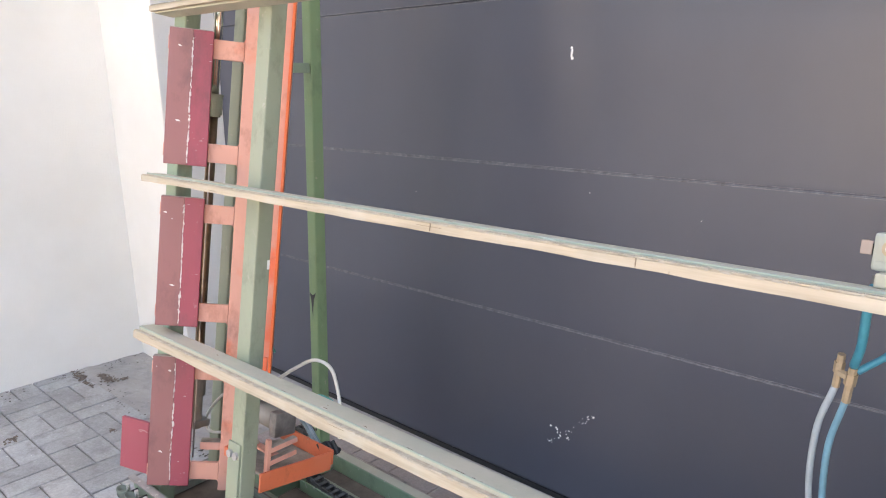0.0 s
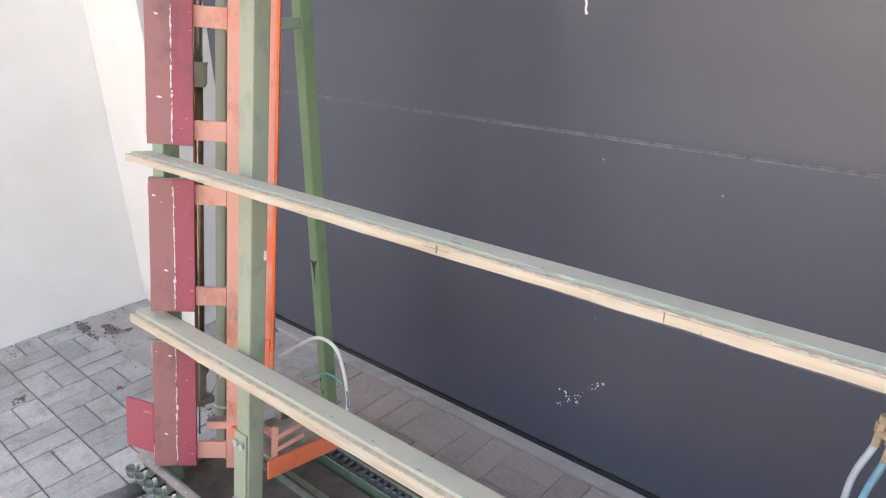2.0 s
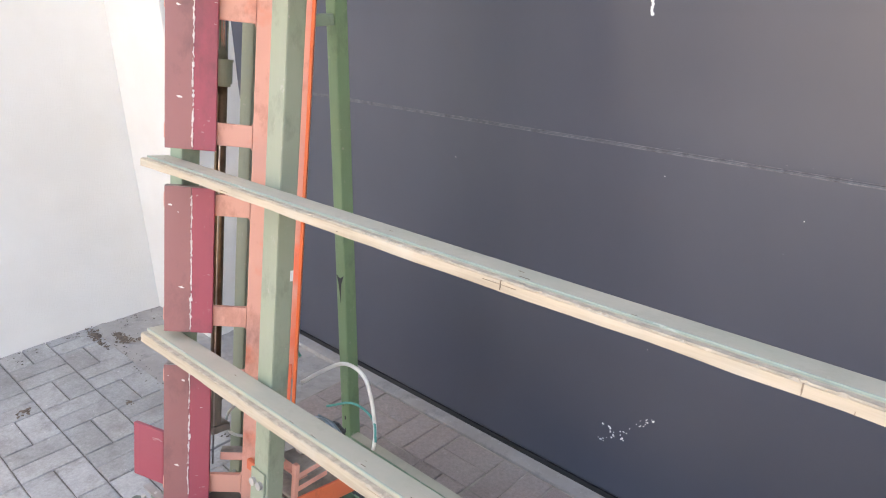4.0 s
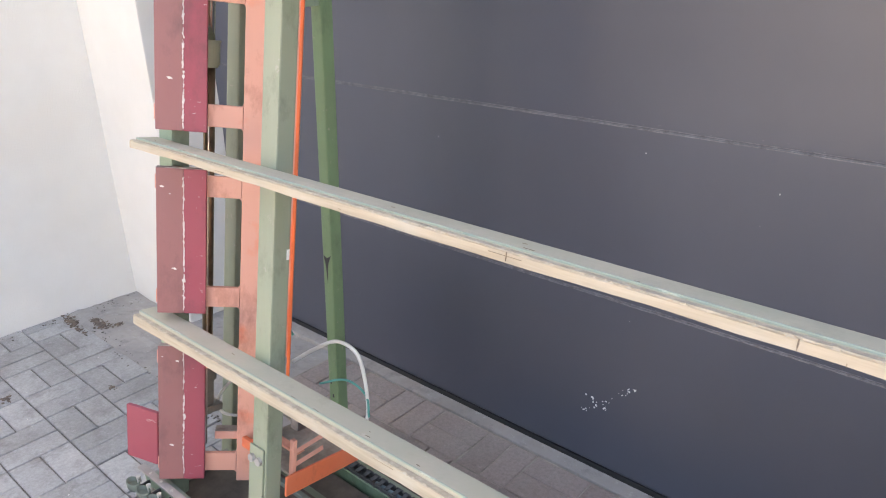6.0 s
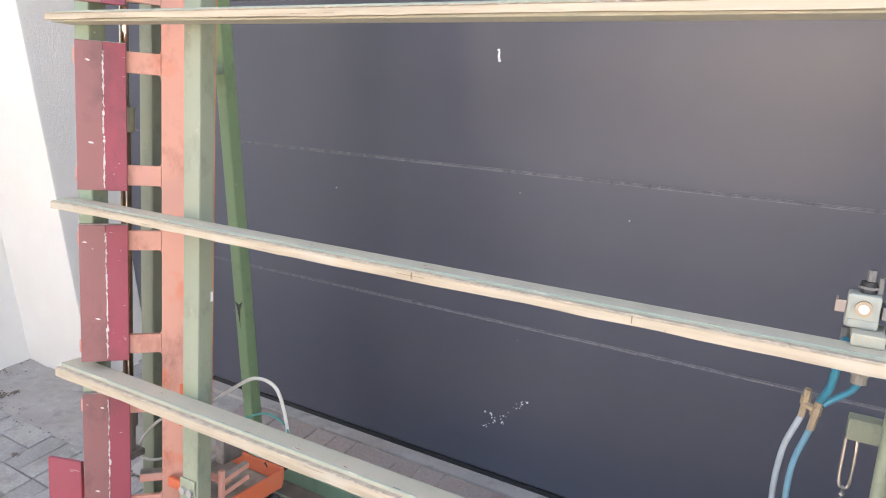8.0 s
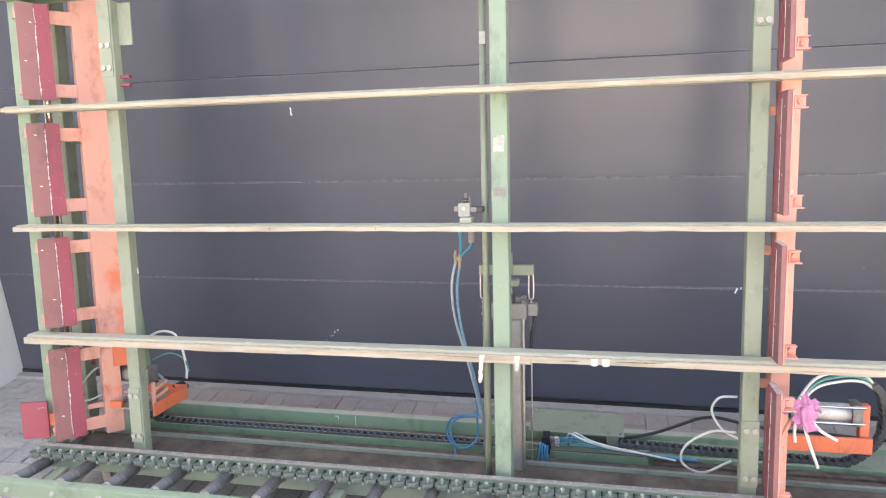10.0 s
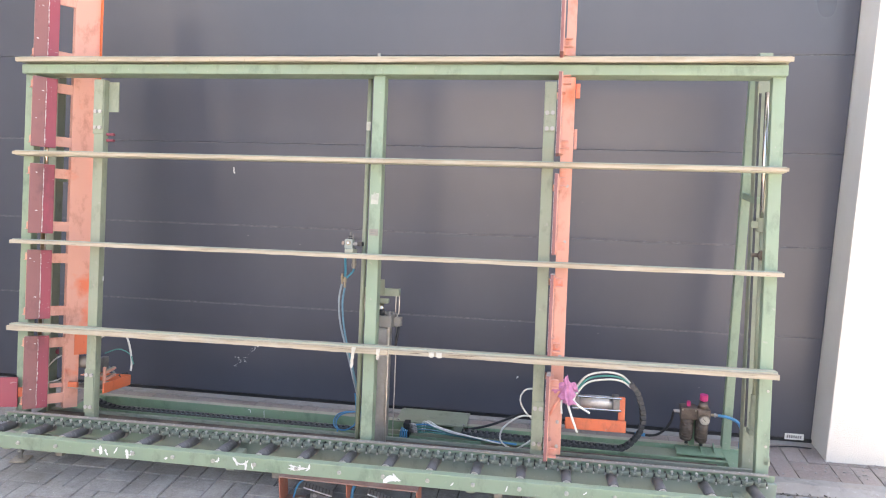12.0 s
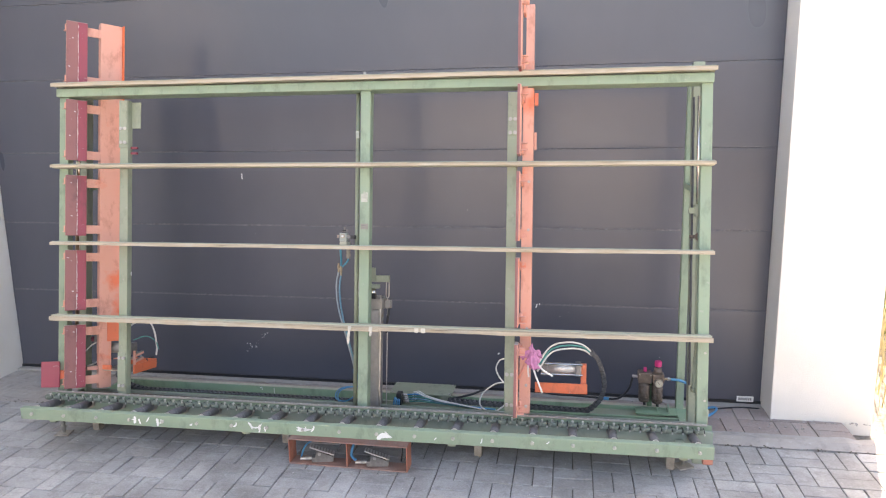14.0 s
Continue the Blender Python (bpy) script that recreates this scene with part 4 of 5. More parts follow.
def build_conveyor():
    cv = thing("roller_conveyor", "green roller conveyor with grey rollers along the press foot", "roller conveyor",
               m=pose(2.08, -1.10, 0, 0, 0, 0.74) @ Matrix.Translation((-2.08, 0, 0)))
    beam = part("front_beam", one_box(0.245, 3.865, -0.185, -0.150, 0.218, 0.282, bevel=0.004), GREEN, cv)
    rng = random.Random(5)
    bm = bmesh.new()

    def smear(x, z, l, w, ang, bend):
        """A ragged brush stroke lying on the beam's face."""
        n, rows = 9, []
        for i in range(n + 1):
            t = i / n - 0.5
            a = ang + bend * t
            cx, cz = x + l * t * math.cos(a), z + l * t * math.sin(a)
            k = 1.5 * w * (1 - (2 * t) ** 4) * rng.uniform(0.45, 1.2) + 0.0004
            d = (-math.sin(a) * k, math.cos(a) * k)
            rows.append((bm.verts.new((cx + d[0], -0.1862, min(0.277, max(0.222, cz + d[1])))), bm.verts.new((cx - d[0], -0.1862, min(0.277, max(0.222, cz - d[1]))))))
        for a, b in zip(rows, rows[1:]):
            bm.faces.new((a[0], a[1], b[1], b[0]))

    for x, l, w, ang, bend in ((0.93, 0.045, 0.005, 1.5, 0.3), (0.955, 0.035, 0.004, 1.9, -0.5), (0.925, 0.03, 0.003, 0.2, 0.4), (1.005, 0.04, 0.002, 1.0, 0.2), (1.06, 0.05, 0.006, 1.6, 0.2), (1.08, 0.03, 0.003, 1.2, 0.8),
                               (1.25, 0.02, 0.003, 0.6, 0.5), (1.50, 0.035, 0.003, 0.9, 1.0), (1.60, 0.10, 0.004, -0.2, 1.4), (1.63, 0.05, 0.004, 1.5, 0.2), (1.66, 0.03, 0.003, 1.7, 0.2), (1.585, 0.04, 0.003, 1.9, 0.1),
                               (1.87, 0.09, 0.004, 0.1, 0.2), (1.87, 0.085, 0.003, -0.1, 0.2), (1.84, 0.03, 0.002, 1.5, 0.2), (1.88, 0.03, 0.002, 1.4, 0.4), (1.92, 0.04, 0.003, 1.1, 0.6), (2.28, 0.09, 0.009, 0.35, -1.2), (2.31, 0.05, 0.004, -0.7, 0.4),
                               (2.55, 0.02, 0.002, 0.9, 0.1), (2.78, 0.03, 0.002, 1.3, 0.3), (3.1, 0.02, 0.002, 0.7, 0.3)):
        smear(x, 0.25 + rng.uniform(-0.008, 0.008), l, w, ang, bend)
    part("paint_marks", bm, WHITE, beam, "scraped white paint marks")["kind"] = "stuff"
    part("back_plate", one_box(0.245, 3.90, 0.058, 0.066, 0.185, 0.2800), GREEN, cv)
    me_roller = None
    me_bolt = None
    n = 19
    for i in range(n):
        x = 0.315 + i * (3.80 - 0.315) / (n - 1)
        if me_roller is None:
            bm = bmesh.new()
            cyl(bm, (0, -0.138, 0.024), (0, 0.026, -0.005), 0.0215, 16)
            me_roller = mesh_of("roller", bm, ROLLER, True)
            bm = bmesh.new()
            cyl(bm, (0, 0.020, -0.0040), (0, 0.0265, -0.0052), 0.0235, 18)
            cyl(bm, (0, 0.027, -0.0052), (0, 0.042, -0.0078), 0.0260, 18)
            me_collar = mesh_of("collar", bm, DUST, True)
            bm = bmesh.new()
            cyl(bm, (0, -0.192, 0.012), (0, -0.1855, 0.012), 0.009, 14)
            cyl(bm, (0, -0.197, 0.012), (0, -0.1921, 0.012), 0.006, 6)
            me_bolt = mesh_of("bolt", bm, BOLT_PALE)
            bm = bmesh.new()
            cyl(bm, (0, -0.149, 0.026), (0, -0.1385, 0.0242), 0.019, 14)
            me_cap = mesh_of("end_cap", bm, BOLT_PALE)
        r = shared("roller", me_roller, cv, pose(x, 0, 0.240))
        shared("bolt", me_bolt, r, Matrix())
        shared("end_cap", me_cap, r, Matrix())
        shared("collar", me_collar, r, Matrix())
    rail = part("chain_rail", one_box(0.235, 3.875, 0.047, 0.066, 0.2805, 0.2865, bevel=0.001), ALU, cv, "perforated dusty steel chain strip")
    # hollow drums on upright pins, hanging below the strip
    bm = bmesh.new()
    n = 14
    rings = [[bm.verts.new((r * math.cos(2 * math.pi * k / n), 0.018 + 0.62 * r * math.sin(2 * math.pi * k / n), z)) for k in range(n)]
             for r, z in ((0.0228, -0.0275), (0.0240, -0.0262), (0.0241, -0.018), (0.0238, -0.0070), (0.0205, -0.0055), (0.0200, -0.020))]
    for a, b in zip(rings, rings[1:]):
        for k in range(n):
            bm.faces.new((a[k], a[(k + 1) % n], b[(k + 1) % n], b[k]))
    bm.faces.new(rings[0])
    bm.faces.new(rings[-1])
    cup = mesh_of("drum", bm, DRUM_DARK, True)
    bm = bmesh.new()
    cyl(bm, (0, 0.034, -0.0195), (0, 0.034, -0.0005), 0.006, 8)
    pin = mesh_of("pin", bm, BOLT_PALE)
    stud = mesh_of("stud", one_cyl((0.0255, 0.010, -0.033), (0.0255, 0.010, -0.024), 0.0035, n=8), BOLT_PALE)
    rivet = mesh_of("rivet", one_cyl((0.0255, 0.056, 0.0068), (0.0255, 0.056, 0.0085), 0.004, n=6), BOLT_PALE)
    bm = one_box(0.0232, 0.0278, 0.014, 0.05, -0.024, -0.010)
    tie = mesh_of("side_link", bm, BLACK)
    for i in range(71):
        c = shared("drum", cup, rail, pose(0.262 + i * 0.051, 0, 0.2800))
        shared("pin", pin, c, Matrix())
        shared("stud", stud, c, Matrix())
        shared("rivet", rivet, c, Matrix())
        shared("side_link", tie, c, Matrix())
    for x in (0.36, 1.50, 2.60, 3.72):
        part("leg", one_box(x, x + 0.04, -0.12, 0.02, 0.175, 0.217, bevel=0.003), GREEN_DUSTY, cv)
    for x, y, turn in ((0.27, 0.09, 10), (3.79, 0.160, 28)):
        st = part("foot", one_cyl((x, y, 0.017), (x, y, 0.182), 0.011), STEEL, cv, "threaded levelling foot")
        part("foot_plate", one_box(-0.042, 0.042, -0.036, 0.036, 0.004, 0.0125, bevel=0.002, turn=pose(x, y, 0, 0, 0, turn)), DUST, st, "square dusty foot plate")
        part("nut", one_cyl((x, y, 0.045), (x, y, 0.058), 0.019, n=6), STEEL, st)
    part("end_block", one_box(3.815, 3.860, -0.183, -0.152, 0.192, 0.2175, bevel=0.003), RUST_BOX, cv, "rusty end block under the beam")



build_conveyor()


# ---- loose and fitted things ----
def hose(points, r, mat, label, name="hose", group="hoses", sides=8):
    bm = bmesh.new()
    hose_mesh(bm, points, r, sides)
    return solid(name, bm, mat, label, "hose", group, smooth=True)


def build_valve():
    va = thing("pilot_valve", "dusty grey pneumatic limit valve bolted on the slat", "valve", m=LEAN @ Matrix.Translation((1.974, 0.088, 0)))
    part("body", one_box(-0.021, 0.020, -0.02, 0.02, 1.1772, 1.224, bevel=0.005), PALE_CAST, va)
    part("skirt", one_box(-0.018, 0.020, -0.022, 0.02, 1.1772, 1.190, bevel=0.004), PALE_CAST, va)
    part("foot_plate", one_box(-0.010, 0.030, -0.050, 0.03, 1.1594, 1.1768, bevel=0.003), SLAT_GREEN, va)
    part("button", one_cyl((0, -0.030, 1.206), (0, -0.0205, 1.206), 0.0065, n=18), PALE_BUTTON, va, "pale push button in a brown ring")
    part("ring", one_cyl((0, -0.0285, 1.206), (0, -0.0202, 1.206), 0.0105, n=18), BRASS, va)
    # hollow wing: three sides of a small rusty channel
    wing = part("wing", one_box(-0.034, -0.0213, -0.021, -0.018, 1.196, 1.213, bevel=0.001), RUSTY_CAST, va, "rusty beige end piece")
    part("wing_side", one_box(-0.034, -0.031, -0.0178, 0.014, 1.196, 1.213, bevel=0.001), RUSTY_CAST, wing)
    # black fill standing in for the shade inside the hollow
    part("wing_dark_fill", one_box(-0.0308, -0.0213, -0.0178, 0.014, 1.196, 1.208), BLACK, wing)
    part("wing", one_box(0.0203, 0.064, -0.016, 0.018, 1.192, 1.212, bevel=0.003), BLACK, va)
    part("wing_face", one_box(0.022, 0.042, -0.020, -0.0163, 1.193, 1.211, bevel=0.002), CAST, va)
    st = part("stem", one_cyl((0.002, 0, 1.2243), (0.002, 0, 1.240), 0.010), BLACK, va)
    part("cap", one_cyl((0.004, 0, 1.2403), (0.004, 0, 1.256), 0.006, n=8), CAST, st)
    part("cap", one_cyl((0.016, 0, 1.2243), (0.016, 0, 1.247), 0.004, n=8), CAST, st)
    part("collar", one_cyl((0.002, 0, 1.230), (0.002, 0, 1.2335), 0.0125), CAST, st)
    part("lower_port", one_cyl((0.012, 0.045, 1.083), (0.012, 0.045, 1.160), 0.0110, n=14), CAST_PALE, va)
    part("port_nut", one_cyl((0.012, 0.045, 1.095), (0.012, 0.045, 1.107), 0.0132, n=6), CAST_PALE, va)
    part("port_arm", one_box(0.004, 0.020, 0.0205, 0.054, 1.1602, 1.1765, bevel=0.003), CAST_PALE, va)
    part("side_port", one_cyl((-0.014, 0.012, 1.150), (-0.014, 0.012, 1.1692), 0.0075, n=12), CAST, va)


def build_regulator():
    fr = thing("air_filter_regulator", "oily brown air filter and regulator with pink knobs and gauge", "air regulator")
    y = -0.47
    for x, zb, r in ((3.628, 0.172, 0.031), (3.701, 0.165, 0.030)):
        bowl = part("bowl", one_cyl((x, y, zb), (x, y, 0.288), r * 0.93, n=18, r2=r), OILY, fr, "ribbed oily bowl", smooth=True)
        for k in range(7):
            part("rib", one_cyl((x, y, zb + 0.010 + k * 0.0145), (x, y, zb + 0.015 + k * 0.0145), r * 1.06, n=16), OILY, bowl)
        part("drain", one_cyl((x + 0.004, y, zb - 0.024), (x + 0.004, y, zb - 0.0005), 0.008, n=10), BLACK, bowl)
    part("body", one_box(3.590, 3.668, y - 0.033, y + 0.033, 0.2885, 0.350, bevel=0.006), OILY, fr)
    part("body", one_box(3.6685, 3.736, y - 0.030, y + 0.03, 0.2885, 0.343, bevel=0.010), OILY, fr)
    for x in (3.598, 3.660):
        part("screw", one_cyl((x, y - 0.0335, 0.340), (x, y - 0.036, 0.340), 0.004, n=8), STEEL, fr)
    part("bonnet", one_cyl((3.701, y, 0.3435), (3.701, y, 0.376), 0.027, n=18, r2=0.019), OILY, fr, smooth=True)
    part("neck", one_cyl((3.701, y, 0.3763), (3.701, y, 0.384), 0.014, n=14), BLACK, fr)
    kn = part("knob", one_cyl((3.701, y, 0.3843), (3.701, y, 0.414), 0.0185, n=20), PINK_KNOB, fr, "large pink knob")
    for k in range(10):
        a = 2 * math.pi * k / 10
        part("grip", one_box(-0.0015, 0.0015, -0.0012, 0.0006, 0.386, 0.412, turn=Matrix.Translation((3.701, y, 0)) @ Matrix.Rotation(a, 4, 'Z') @ Matrix.Translation((0, -0.0187, 0))), PINK_KNOB, kn)
    part("knob", one_cyl((3.630, y, 0.3505), (3.630, y, 0.374), 0.0095, n=12), PINK_KNOB, fr, "small pink knob")
    ga = part("gauge", one_cyl((3.704, y - 0.050, 0.297), (3.704, y - 0.0305, 0.297), 0.0235, n=24), STEEL, fr, "round pressure gauge")
    part("dial", one_cyl((3.704, y - 0.0515, 0.297), (3.704, y - 0.0502, 0.297), 0.0205, n=24), CREAM, ga, "cream dial")
    for k in range(9):
        part("tick", one_box(-0.0006, 0.0006, y - 0.0524, y - 0.0516, 0.0145, 0.0185, turn=Matrix.Translation((3.704, 0, 0.297)) @ Matrix.Rotation(radians(-130 + 32 * k), 4, 'Y')), BLACK, ga)
    part("needle", one_box(-0.001, 0.001, y - 0.0532, y - 0.0517, -0.004, 0.014, turn=Matrix.Translation((3.704, 0, 0.297)) @ Matrix.Rotation(radians(-40), 4, 'Y')), BLACK, ga)
    part("fitting", one_cyl((3.7365, y, 0.310), (3.774, y, 0.309), 0.0075, n=8), BRASS, fr)
    part("fitting_nut", one_cyl((3.756, y, 0.3095), (3.766, y, 0.3093), 0.0105, n=6), BOLT_HEAD, fr)
    part("fitting", one_cyl((3.560, y, 0.318), (3.5895, y, 0.318), 0.009, n=8), BOLT_HEAD, fr)
    part("mount", one_box(3.652, 3.678, y + 0.0335, y + 0.07, 0.10, 0.32, bevel=0.002), GREEN_DARK, fr)


def build_pedals():
    place = pose(2.060, -1.140, 0.001, 0, 0, -0.8)
    bx = thing("pedal_box", "rust-red open steel frame with two foot valve bays", "pedal box", m=place)
    w, d, h, t = 0.325, 0.045, 0.142, 0.006
    part("floor_plate", one_box(-w, w, -d, d, 0.0, t, bevel=0.001), DUST_RED, bx, "rust-red floor plate under pale dust")
    part("top_plate", one_box(-w, w, -d, d, h - t, h, bevel=0.001), DUST_RED, bx, "dusty rust-red top plate")
    for x in (-w, -0.004, w - t):
        part("side_plate", one_box(x, x + t, -d, d, t + 0.0005, h - t - 0.0005, bevel=0.001), RUST_BOX, bx)
    for x, turn in ((-0.165, 14), (0.14, 10)):
        pv = thing("foot_valve", "bare alloy foot valve with ribbed treadle in the red frame", "foot valve", group="foot valves",
                   m=place @ pose(x, 0.0, 0.0065, 0, 0, turn))
        part("body", one_box(-0.045, 0.055, -0.022, 0.022, 0.0, 0.030, bevel=0.005), CAST, pv)
        bm = bmesh.new()
        for y in (-0.026, 0.022):
            cheek = [bm.verts.new((px, y + dy, pz)) for dy in (0, 0.004) for px, pz in ((-0.03, 0.004), (0.07, 0.004), (0.075, 0.03), (0.0, 0.062), (-0.02, 0.058))]
            bm.faces.new(cheek[:5])
            bm.faces.new(cheek[5:][::-1])
            for k in range(5):
                bm.faces.new((cheek[k], cheek[(k + 1) % 5], cheek[5 + (k + 1) % 5], cheek[5 + k]))
        part("cheeks", bm, CAST, pv)
        tilt = Matrix.Translation((0.012, 0, 0.060)) @ Matrix.Rotation(radians(21), 4, 'Y')
        tr = part("treadle", one_box(-0.070, 0.068, -0.024, 0.024, 0.0, 0.0055, bevel=0.003, turn=tilt), BRIGHT, pv, "bare alloy treadle")
        for k in range(8):
            part("rib", one_box(-0.063 + k * 0.016, -0.058 + k * 0.016, -0.023, 0.023, 0.0057, 0.0075, turn=tilt), ALU, tr)
        part("pivot", one_cyl((0.0, -0.034, 0.052), (0.0, -0.0265, 0.052), 0.009, n=12), STEEL, pv)
        fit = part("fitting", one_cyl((-0.105, -0.004, 0.018), (-0.046, 0.0, 0.018), 0.009, n=8), STEEL, pv, "bright threaded fitting")
        part("nut", one_cyl((-0.075, -0.002, 0.018), (-0.062, -0.001, 0.018), 0.012, n=6), ALU, fit)


def build_rag():
    """A cloth knotted at the top, its folds fanning out below, with two loose ears."""
    bm = bmesh.new()

    def lobe(place, length, r0, r1, folds, deep, phase):
        n, m, grid = 16, 44, []
        for i in range(n + 1):
            t = i / n
            wide = r0 + (r1 - r0) * t ** 0.8
            row = []
            for j in range(m):
                a = 2 * math.pi * j / m
                fold = 1 + deep * (0.3 + 0.7 * t) * math.sin(folds * a + phase + 1.6 * math.sin(4 * t + phase)) + 0.22 * t * math.sin((2 * folds + 1) * a + 2 * phase)
                crease = 0.10 * math.sin(9 * t + 3 * a + phase)
                r = wide * (fold + crease) * (0.15 if i == 0 else 1)
                hem = 0.020 * t * math.sin(2 * a + phase) + 0.010 * t * math.sin(folds * a)
                row.append(bm.verts.new(place @ Vector((r * math.cos(a), 0.6 * r * math.sin(a), -length * t + hem))))
            grid.append(row)
        for a, b in zip(grid, grid[1:]):
            for j in range(m):
                bm.faces.new((a[j], a[(j + 1) % m], b[(j + 1) % m], b[j]))
        bm.faces.new(grid[0])
        bm.faces.new(grid[-1][::-1])

    lobe(pose(0.004, 0, 0.030, 0, -6, 0), 0.085, 0.014, 0.034, 6, 0.42, 0.4)
    lobe(pose(0.010, 0.004, 0.034, 20, -52, 10), 0.050, 0.010, 0.022, 4, 0.35, 1.7)
    lobe(pose(-0.006, 0, 0.036, 0, 48, 0), 0.052, 0.010, 0.020, 4, 0.40, 2.9)
    lobe(pose(0.002, -0.006, 0.018, 0, 172, 0), 0.040, 0.011, 0.015, 5, 0.38, 0.9)
    solid("rag", bm, PINK, "crumpled pink rag tied on the orange upright", "rag", smooth=True, m=pose(3.010, -1.048, 0.608, 0, 4, 0) @ Matrix.Scale(0.86, 4))
    for k, pts in enumerate(([(3.01, -1.035, 0.60), (3.025, -1.05, 0.53), (3.065, -1.05, 0.42)], [(3.02, -1.035, 0.60), (3.06, -1.04, 0.545), (3.115, -1.03, 0.505)], [(3.0, -1.035, 0.60), (2.992, -1.045, 0.545), (2.996, -1.045, 0.50)])):
        hose(pts, 0.0048, WHITE_HOSE, "loose end of cream cord hanging below the rag", "cord", "cords")


def drag_chain(path, label):
    """Links of a cable carrier along a line."""
    ch = thing("drag_chain", label, "drag chain", group="drag chains")
    line, dense = smooth_line(path, 14), []
    pos, want = 0.0, 0.0
    for a, b in zip(line, line[1:]):
        seg = (b - a).length
        while want <= pos + seg:
            dense.append((a.lerp(b, (want - pos) / seg), (b - a).normalized()))
            want += 0.030
        pos += seg
    bm = bmesh.new()
    for s in (-0.016, 0.016):
        box(bm, -0.0125, 0.0125, s - 0.003, s + 0.003, -0.012, 0.012, bevel=0.0028)
        cyl(bm, (0.009, s * 1.05 - 0.004, 0), (0.009, s * 1.05 + 0.004, 0), 0.006, 8)
        box(bm, 0.0115, 0.0185, s * 0.86 - 0.0025, s * 0.86 + 0.0025, -0.008, 0.008)
    box(bm, -0.006, 0.006, -0.0125, 0.0125, 0.009, 0.012)
    box(bm, -0.006, 0.006, -0.0125, 0.0125, -0.012, -0.009)
    me = mesh_of("link", bm, CHAIN_BLACK)
    for p, d in dense:
        side = Vector((0, 1, 0))
        up = d.cross(side).normalized()
        m = Matrix((d, side, up)).transposed().to_4x4()
        m.translation = p
        shared("link", me, ch, m)
    return ch


build_valve()
build_regulator()
build_pedals()
build_rag()

hose([(1.79, -1.145, 0.026), (1.80, -1.10, 0.07), (1.86, -1.06, 0.10), (1.97, -1.02, 0.125)], 0.0045, BLUE, "blue hose behind the foot valve")
hose([(2.095, -1.145, 0.028), (2.07, -1.14, 0.05), (2.072, -1.12, 0.09), (2.09, -1.08, 0.125), (2.12, -1.03, 0.14)], 0.0075, BLUE, "thick bright blue hose at the foot valve")
hose([(2.17, -1.02, 0.14), (2.22, -1.05, 0.11), (2.28, -1.05, 0.10), (2.34, -1.02, 0.13)], 0.0075, BLUE, "thick bright blue hose behind the foot valve")
hose([(2.34, -1.10, 0.11), (2.335, -1.09, 0.06), (2.325, -1.08, 0.006)], 0.004, BLACK, "thin black hose hanging in the pedal frame")
# valve hoses down the middle bay
hose([(1.957, -0.830, 1.128), (1.952, -0.825, 1.09), (1.948, -0.81, 1.04), (1.938, -0.785, 1.002)], 0.0058, TEAL_BLUE, "teal blue air hose under the limit valve")
hose([(1.984, -0.786, 1.052), (1.976, -0.782, 1.028), (1.952, -0.780, 1.003), (1.943, -0.782, 0.994)], 0.0048, TEAL_BLUE, "teal blue air hose under the limit valve")
bm = bmesh.new()
cyl(bm, (1.938, -0.785, 1.000), (1.932, -0.775, 0.945), 0.0058, 8)
cyl(bm, (1.9365, -0.782, 0.990), (1.9345, -0.779, 0.972), 0.0078, 6)
cyl(bm, (1.921, -0.777, 1.012), (1.917, -0.772, 0.962), 0.0053, 8)
cyl(bm, (1.9195, -0.775, 1.000), (1.9185, -0.7735, 0.984), 0.0070, 6)
cyl(bm, (1.934, -0.780, 0.982), (1.919, -0.776, 0.986), 0.006, 6)
solid("hose_coupling", bm, BRASS, "dusty brass twin hose coupling with elbow", "coupling")
hose([(1.917, -0.772, 0.964), (1.897, -0.76, 0.88), (1.895, -0.74, 0.75), (1.925, -0.72, 0.58), (1.95, -0.66, 0.36), (1.962, -0.62, 0.20), (1.955, -0.61, 0.10)], 0.0048, PALE_BLUE, "pale grey-blue air hose hanging to the base")
hose([(1.932, -0.775, 0.948), (1.914, -0.76, 0.85), (1.918, -0.74, 0.70), (1.945, -0.71, 0.52), (1.965, -0.65, 0.30), (1.972, -0.61, 0.12)], 0.0048, STEEL_BLUE, "steel blue air hose hanging to the base")
hose([(2.02, -0.40, 0.140), (1.90, -0.395, 0.135), (1.814, -0.405, 0.132), (1.778, -0.445, 0.132), (1.780, -0.52, 0.133), (1.805, -0.60, 0.142), (1.845, -0.665, 0.153), (1.890, -0.692, 0.160), (1.922, -0.665, 0.166), (1.934, -0.629, 0.180), (1.936, -0.622, 0.26), (1.934, -0.63, 0.34)], 0.0042, BLUE, "coiled bright blue air hose at the middle post")
hose([(2.02, -0.41, 0.148), (1.91, -0.412, 0.143), (1.835, -0.425, 0.140), (1.800, -0.465, 0.138), (1.798, -0.53, 0.138), (1.818, -0.60, 0.144), (1.842, -0.65, 0.148), (1.852, -0.69, 0.135), (1.855, -0.71, 0.106)], 0.0042, BLUE, "coiled bright blue air hose at the middle post")
